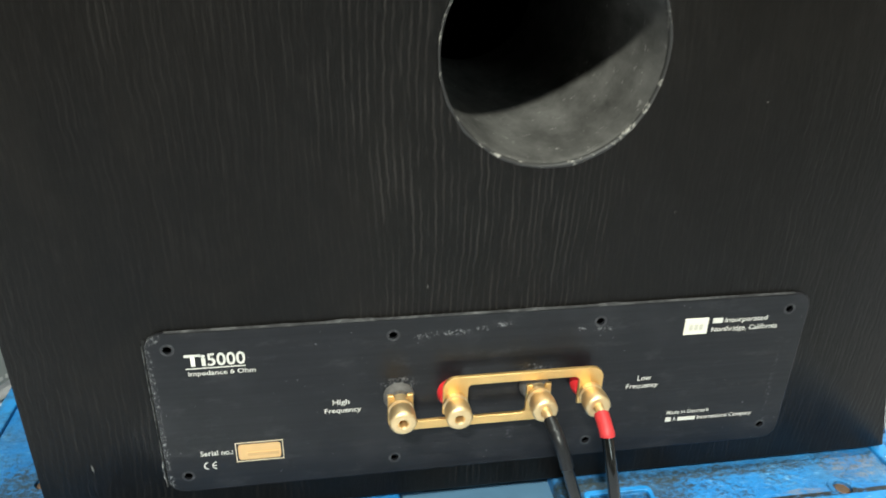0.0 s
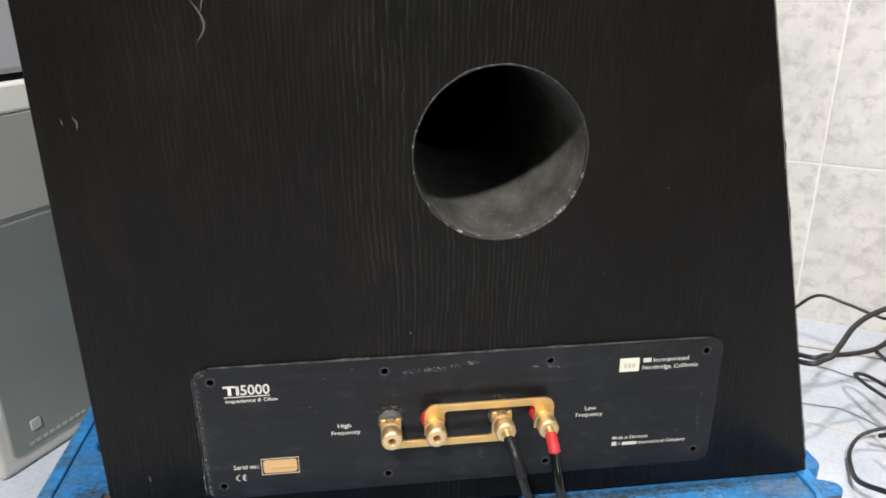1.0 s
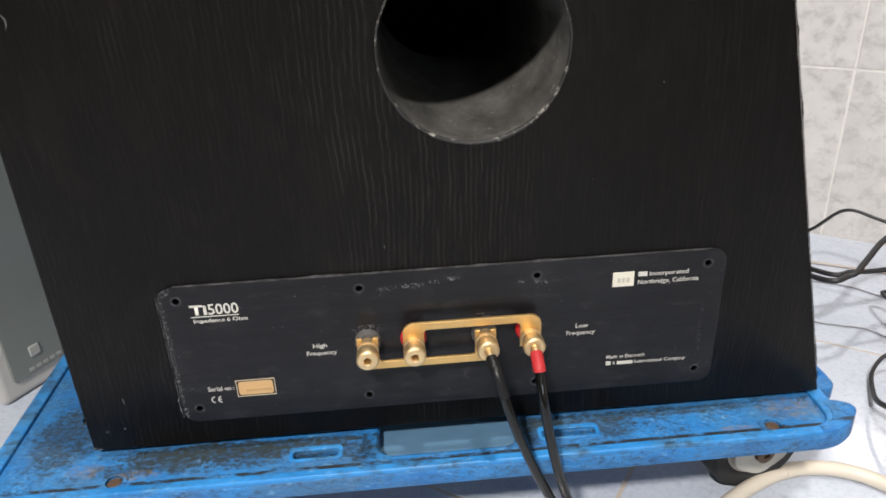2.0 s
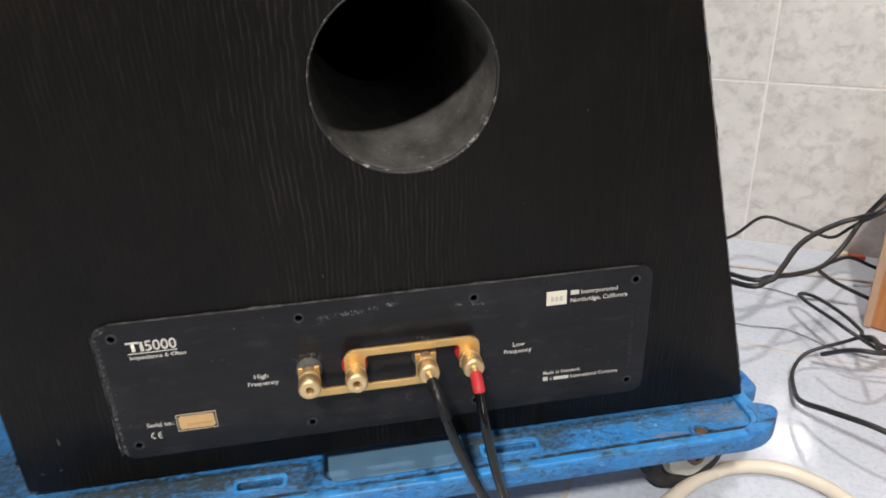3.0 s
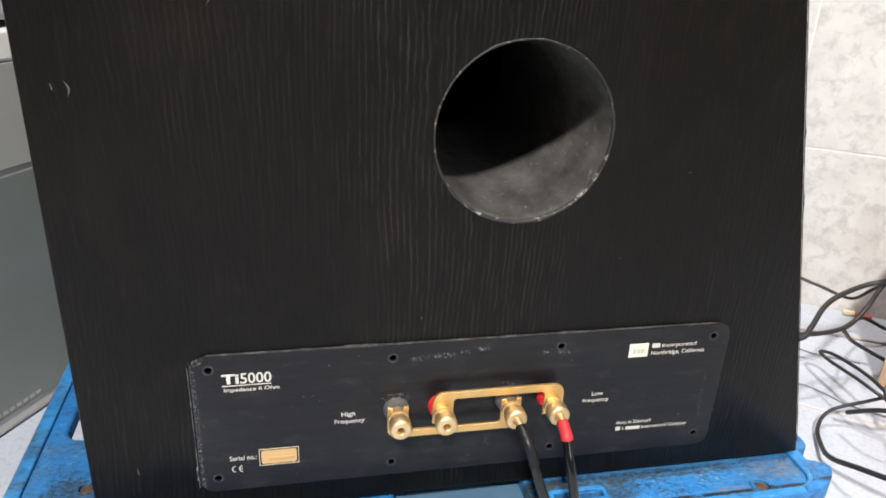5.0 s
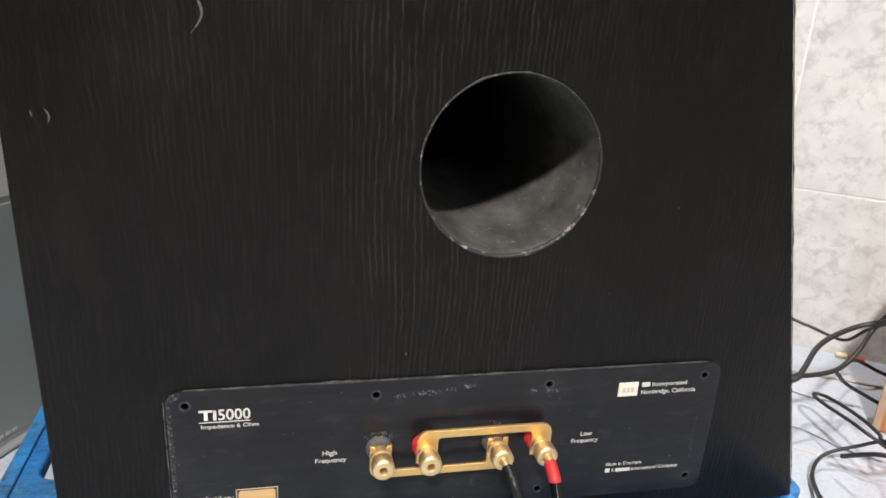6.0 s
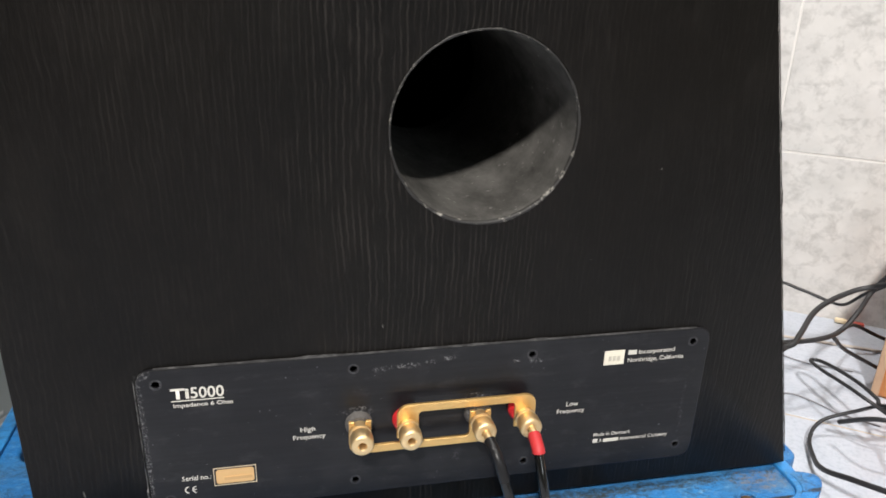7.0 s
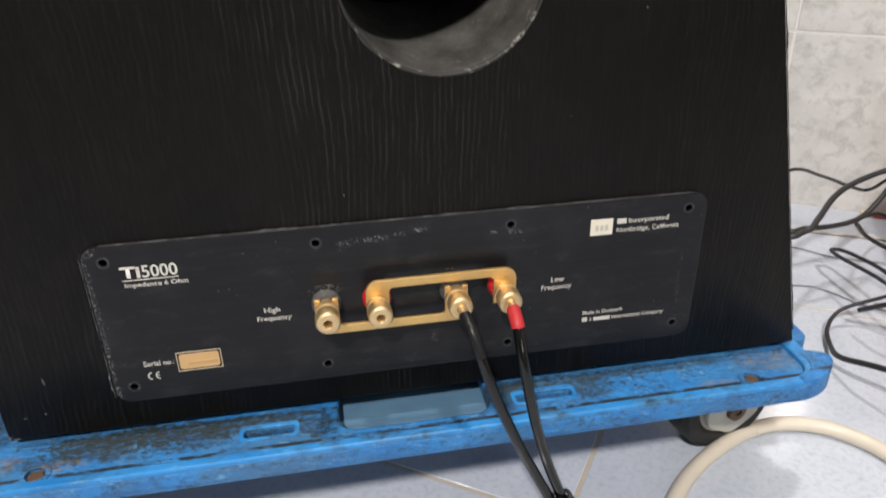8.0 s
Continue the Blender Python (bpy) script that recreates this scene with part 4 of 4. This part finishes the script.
# ---- the wooden box by the wall ----
WOOD_AT = Matrix.Translation((0.4395, 0.1755, 0)) @ Matrix.Rotation(radians(-51), 4, "Z")
crate = empty("wooden_box", "orange-brown wooden box with a pale edge", "box", WOOD_AT)
part("body", box(0.0, 0.26, 0.0, 0.140, 0.0, 0.151, 0.003, 2), WOOD, crate, "orange-brown wood veneer body")
part("edge_strip", box(-0.0012, 0.0055, -0.0014, 0.004, 0.001, 0.150, 0.0008),
     simple("pale_strip_wood", (0.45, 0.29, 0.19), 0.55, vary=0.25, scale=80), crate, "pale corner strip")

# ---- cords on the floor by the wall ----


def cord(label, points, radius, material, name="power_cord", flat=1.0):
    ob = part(name, tube(points, radius, 10, 9, flat), material)
    return tagged(ob, label, "cord", "cords on the floor")


cord("thick black cord that hangs from the wooden box", [(0.2478, 0.4816, 0.0028), (0.2828, 0.3616, 0.0288), (0.3038, 0.1766, 0.0688), (0.3258, 0.1586, 0.0738), (0.3578, 0.1596, 0.0738), (0.3808, 0.1666, 0.0758), (0.3978, 0.1716, 0.0888), (0.4188, 0.1826, 0.1038), (0.4248, 0.1676, 0.1338), (0.4878, 0.1966, 0.1518), (0.5578, 0.1516, 0.1518)], 0.0021, BLACK_CORD)
cord("thick black cord in an arch from the wooden box", [(0.2678, 0.4716, 0.0028), (0.2878, 0.3316, 0.0338), (0.2918, 0.1576, 0.0738), (0.3118, 0.1416, 0.0808), (0.3268, 0.1496, 0.0858), (0.3518, 0.1696, 0.0918), (0.3708, 0.1766, 0.0988), (0.3968, 0.1796, 0.1058), (0.4098, 0.1736, 0.1118), (0.4178, 0.1566, 0.1268), (0.4898, 0.1866, 0.1528), (0.5578, 0.1366, 0.1528)], 0.0023, BLACK_CORD)
cord("thin black cord sagging before the tiled wall", [(0.2900, 0.3400, 0.0040), (0.3250, 0.2950, 0.0400), (0.3480, 0.2620, 0.0600), (0.3660, 0.2430, 0.0870), (0.3840, 0.2250, 0.0860), (0.4008, 0.2116, 0.0808), (0.4108, 0.2016, 0.0808), (0.4228, 0.1946, 0.0938), (0.4288, 0.1686, 0.1208), (0.4878, 0.1916, 0.1478), (0.5478, 0.1616, 0.1478)], 0.0015, BLACK_CORD)
cord("black cord that drops to the tiles behind the box", [(0.3878, 0.1746, 0.0708), (0.4598, 0.2346, 0.0388), (0.4908, 0.2366, 0.0238), (0.5188, 0.2386, 0.0108), (0.5428, 0.2016, 0.0028)], 0.0018, BLACK_CORD)
cord("black cord that drops to the tiles behind the box", [(0.3728, 0.1626, 0.0708), (0.4088, 0.1866, 0.0438), (0.4438, 0.1886, 0.0238), (0.4738, 0.1846, 0.0088), (0.4978, 0.1666, 0.0028)], 0.0018, BLACK_CORD)
cord("narrow springy loop of doubled black cord", [(0.4678, 0.0616, 0.0028), (0.4378, 0.0866, 0.0128), (0.3948, 0.0956, 0.0288), (0.3698, 0.1086, 0.0438), (0.3668, 0.1296, 0.0448), (0.3708, 0.1676, 0.0388), (0.3768, 0.1866, 0.0358), (0.3848, 0.1786, 0.0368), (0.3808, 0.1386, 0.0438), (0.3788, 0.1126, 0.0438), (0.3818, 0.1066, 0.0388), (0.4228, 0.0916, 0.0188), (0.4578, 0.0516, 0.0028)], 0.0016, BLACK_CORD)
cord("flat black cord in a wide springy loop", [(0.4678, 0.0766, 0.0108), (0.4378, 0.1016, 0.0338), (0.3708, 0.0736, 0.0488), (0.3798, 0.1016, 0.0438), (0.3688, 0.1186, 0.0288), (0.3468, 0.1266, 0.0168), (0.3308, 0.1176, 0.0088), (0.3178, 0.0966, 0.0088), (0.3058, 0.0716, 0.0168), (0.3058, 0.0406, 0.0308), (0.3188, 0.0066, 0.0388), (0.3478, -0.0284, 0.0288), (0.3978, -0.0884, 0.0028), (0.4978, -0.1984, 0.0028)], 0.0021, BLACK_CORD, "power_cord", 0.7)
cord("black cord across the wide loop", [(0.3498, 0.1126, 0.0248), (0.3508, 0.0846, 0.0468), (0.3708, 0.0726, 0.0488), (0.4278, 0.0916, 0.0338), (0.4678, 0.0516, 0.0028)], 0.0019, BLACK_CORD)
cord("thin brownish flat cord along the wall", [(0.34, 0.33, 0.0016), (0.391, 0.306, 0.0016), (0.441, 0.278, 0.0016), (0.500, 0.245, 0.0016), (0.55, 0.21, 0.0016)], 0.0014,
     simple("tan_cord", (0.42, 0.37, 0.33), 0.6), "thin_wire")

cord("thin grey wire lying on the pale tiles", [(0.33, 0.285, 0.0012), (0.362, 0.274, 0.0012), (0.395, 0.257, 0.0012), (0.411, 0.239, 0.0012), (0.421, 0.230, 0.0012), (0.45, 0.212, 0.0012)], 0.0007, GREY_WIRE, "thin_wire")
cord("thin grey wire lying on the pale tiles", [(0.29, 0.262, 0.0012), (0.318, 0.225, 0.0012), (0.333, 0.203, 0.0012), (0.352, 0.193, 0.0012), (0.368, 0.186, 0.0012), (0.376, 0.175, 0.0012), (0.383, 0.162, 0.0012), (0.388, 0.152, 0.0012), (0.41, 0.13, 0.0012)], 0.0007, GREY_WIRE, "thin_wire")

# ---- the cream hose ----
hose = part("hose", tube([(-0.04, -0.42, 0.0049), (0.055, -0.16, 0.0049), (0.108, -0.056, 0.0049), (0.142, -0.015, 0.0049), (0.169, 0.007, 0.0049), (0.201, 0.0235, 0.0049), (0.222, 0.029, 0.0049), (0.242, 0.028, 0.0049),
                          (0.261, 0.020, 0.0049), (0.274, 0.007, 0.0049), (0.283, -0.010, 0.0049), (0.292, -0.047, 0.0049), (0.305, -0.16, 0.0049), (0.30, -0.4, 0.0049)], 0.0048, 18, 12), HOSE)
part("ring_mark", tube([(0.2145, 0.0275, 0.0049), (0.2156, 0.0278, 0.0049), (0.2166, 0.0280, 0.0049)], 0.00495, 18, 4), HOSE, hose, "faint raised seam round the hose")
tagged(hose, "cream plastic hose curving over the floor tiles", "hose")

# ---- a red and cream connector by the wall ----
plug = empty("red_connector", "small red and cream plastic connector by the wall", "connector", pose(0.519, 0.300, 0, 0, 0, -35))
part("body", box(-0.004, 0.013, -0.003, 0.003, 0.0, 0.0045, 0.0012), simple("faded_red_plastic", (0.5, 0.09, 0.07), 0.4, vary=0.15), plug, "red plastic body")
part("tail", box(-0.016, -0.004, -0.003, 0.003, 0.0005, 0.0055, 0.0015), CREAM, plug, "cream plastic tail")

# ---- tiles ----


def tile_mesh(name, w, h, depth, material):
    """A glazed tile in its own xy plane with softened edges."""
    return mesh_of(name, box(-w / 2, w / 2, -h / 2, h / 2, -depth, 0, 0.0004, 1), material)


F = 0.297
floor_tile = tile_mesh("floor_tile", F - 0.003, F - 0.003, 0.006, FLOOR_TILE)
u0 = 0.072 - 7 * F
v0 = 0.032 - 0.552 - 12 * F
for i in range(15):
    for j in range(14):
        u, v = u0 + (i + 0.5) * F, v0 + (j + 0.5) * F
        if v - F / 2 > -0.01 or u > U1 or u < U0 or v < V0:
            continue
        ob = new("floor_tile", floor_tile)
        ob.parent = floor
        half = min(F / 2, -v - 0.001)
        if half < F / 2 - 0.002:
            lo = v - F / 2
            ob.matrix_basis = Matrix.Translation((u, (lo + 0.0) / 2, 0)) @ Matrix.Diagonal((1, (0.0 - lo) / F, 1, 1))
        else:
            ob.matrix_basis = Matrix.Translation((u, v, 0))
TW, TH = 0.25, 0.2
wall_tile = tile_mesh("wall_tile", TW - 0.0022, TH - 0.0022, 0.006, WALL_TILE)
wu = 0.143 - 8 * TW
for i in range(16):
    for j in range(-1, 13):
        u, z = wu + (i + 0.5) * TW, 0.1785 + (j + 0.5) * TH
        if z + TH / 2 > HIGH or u + TW / 2 > U1 or u - TW / 2 < U0 - 0.2:
            continue
        ob = new("wall_tile", wall_tile)
        ob.parent = wall_back
        ob.matrix_basis = Matrix.Translation((u, 0.0, z)) @ Matrix.Rotation(radians(90), 4, "X")
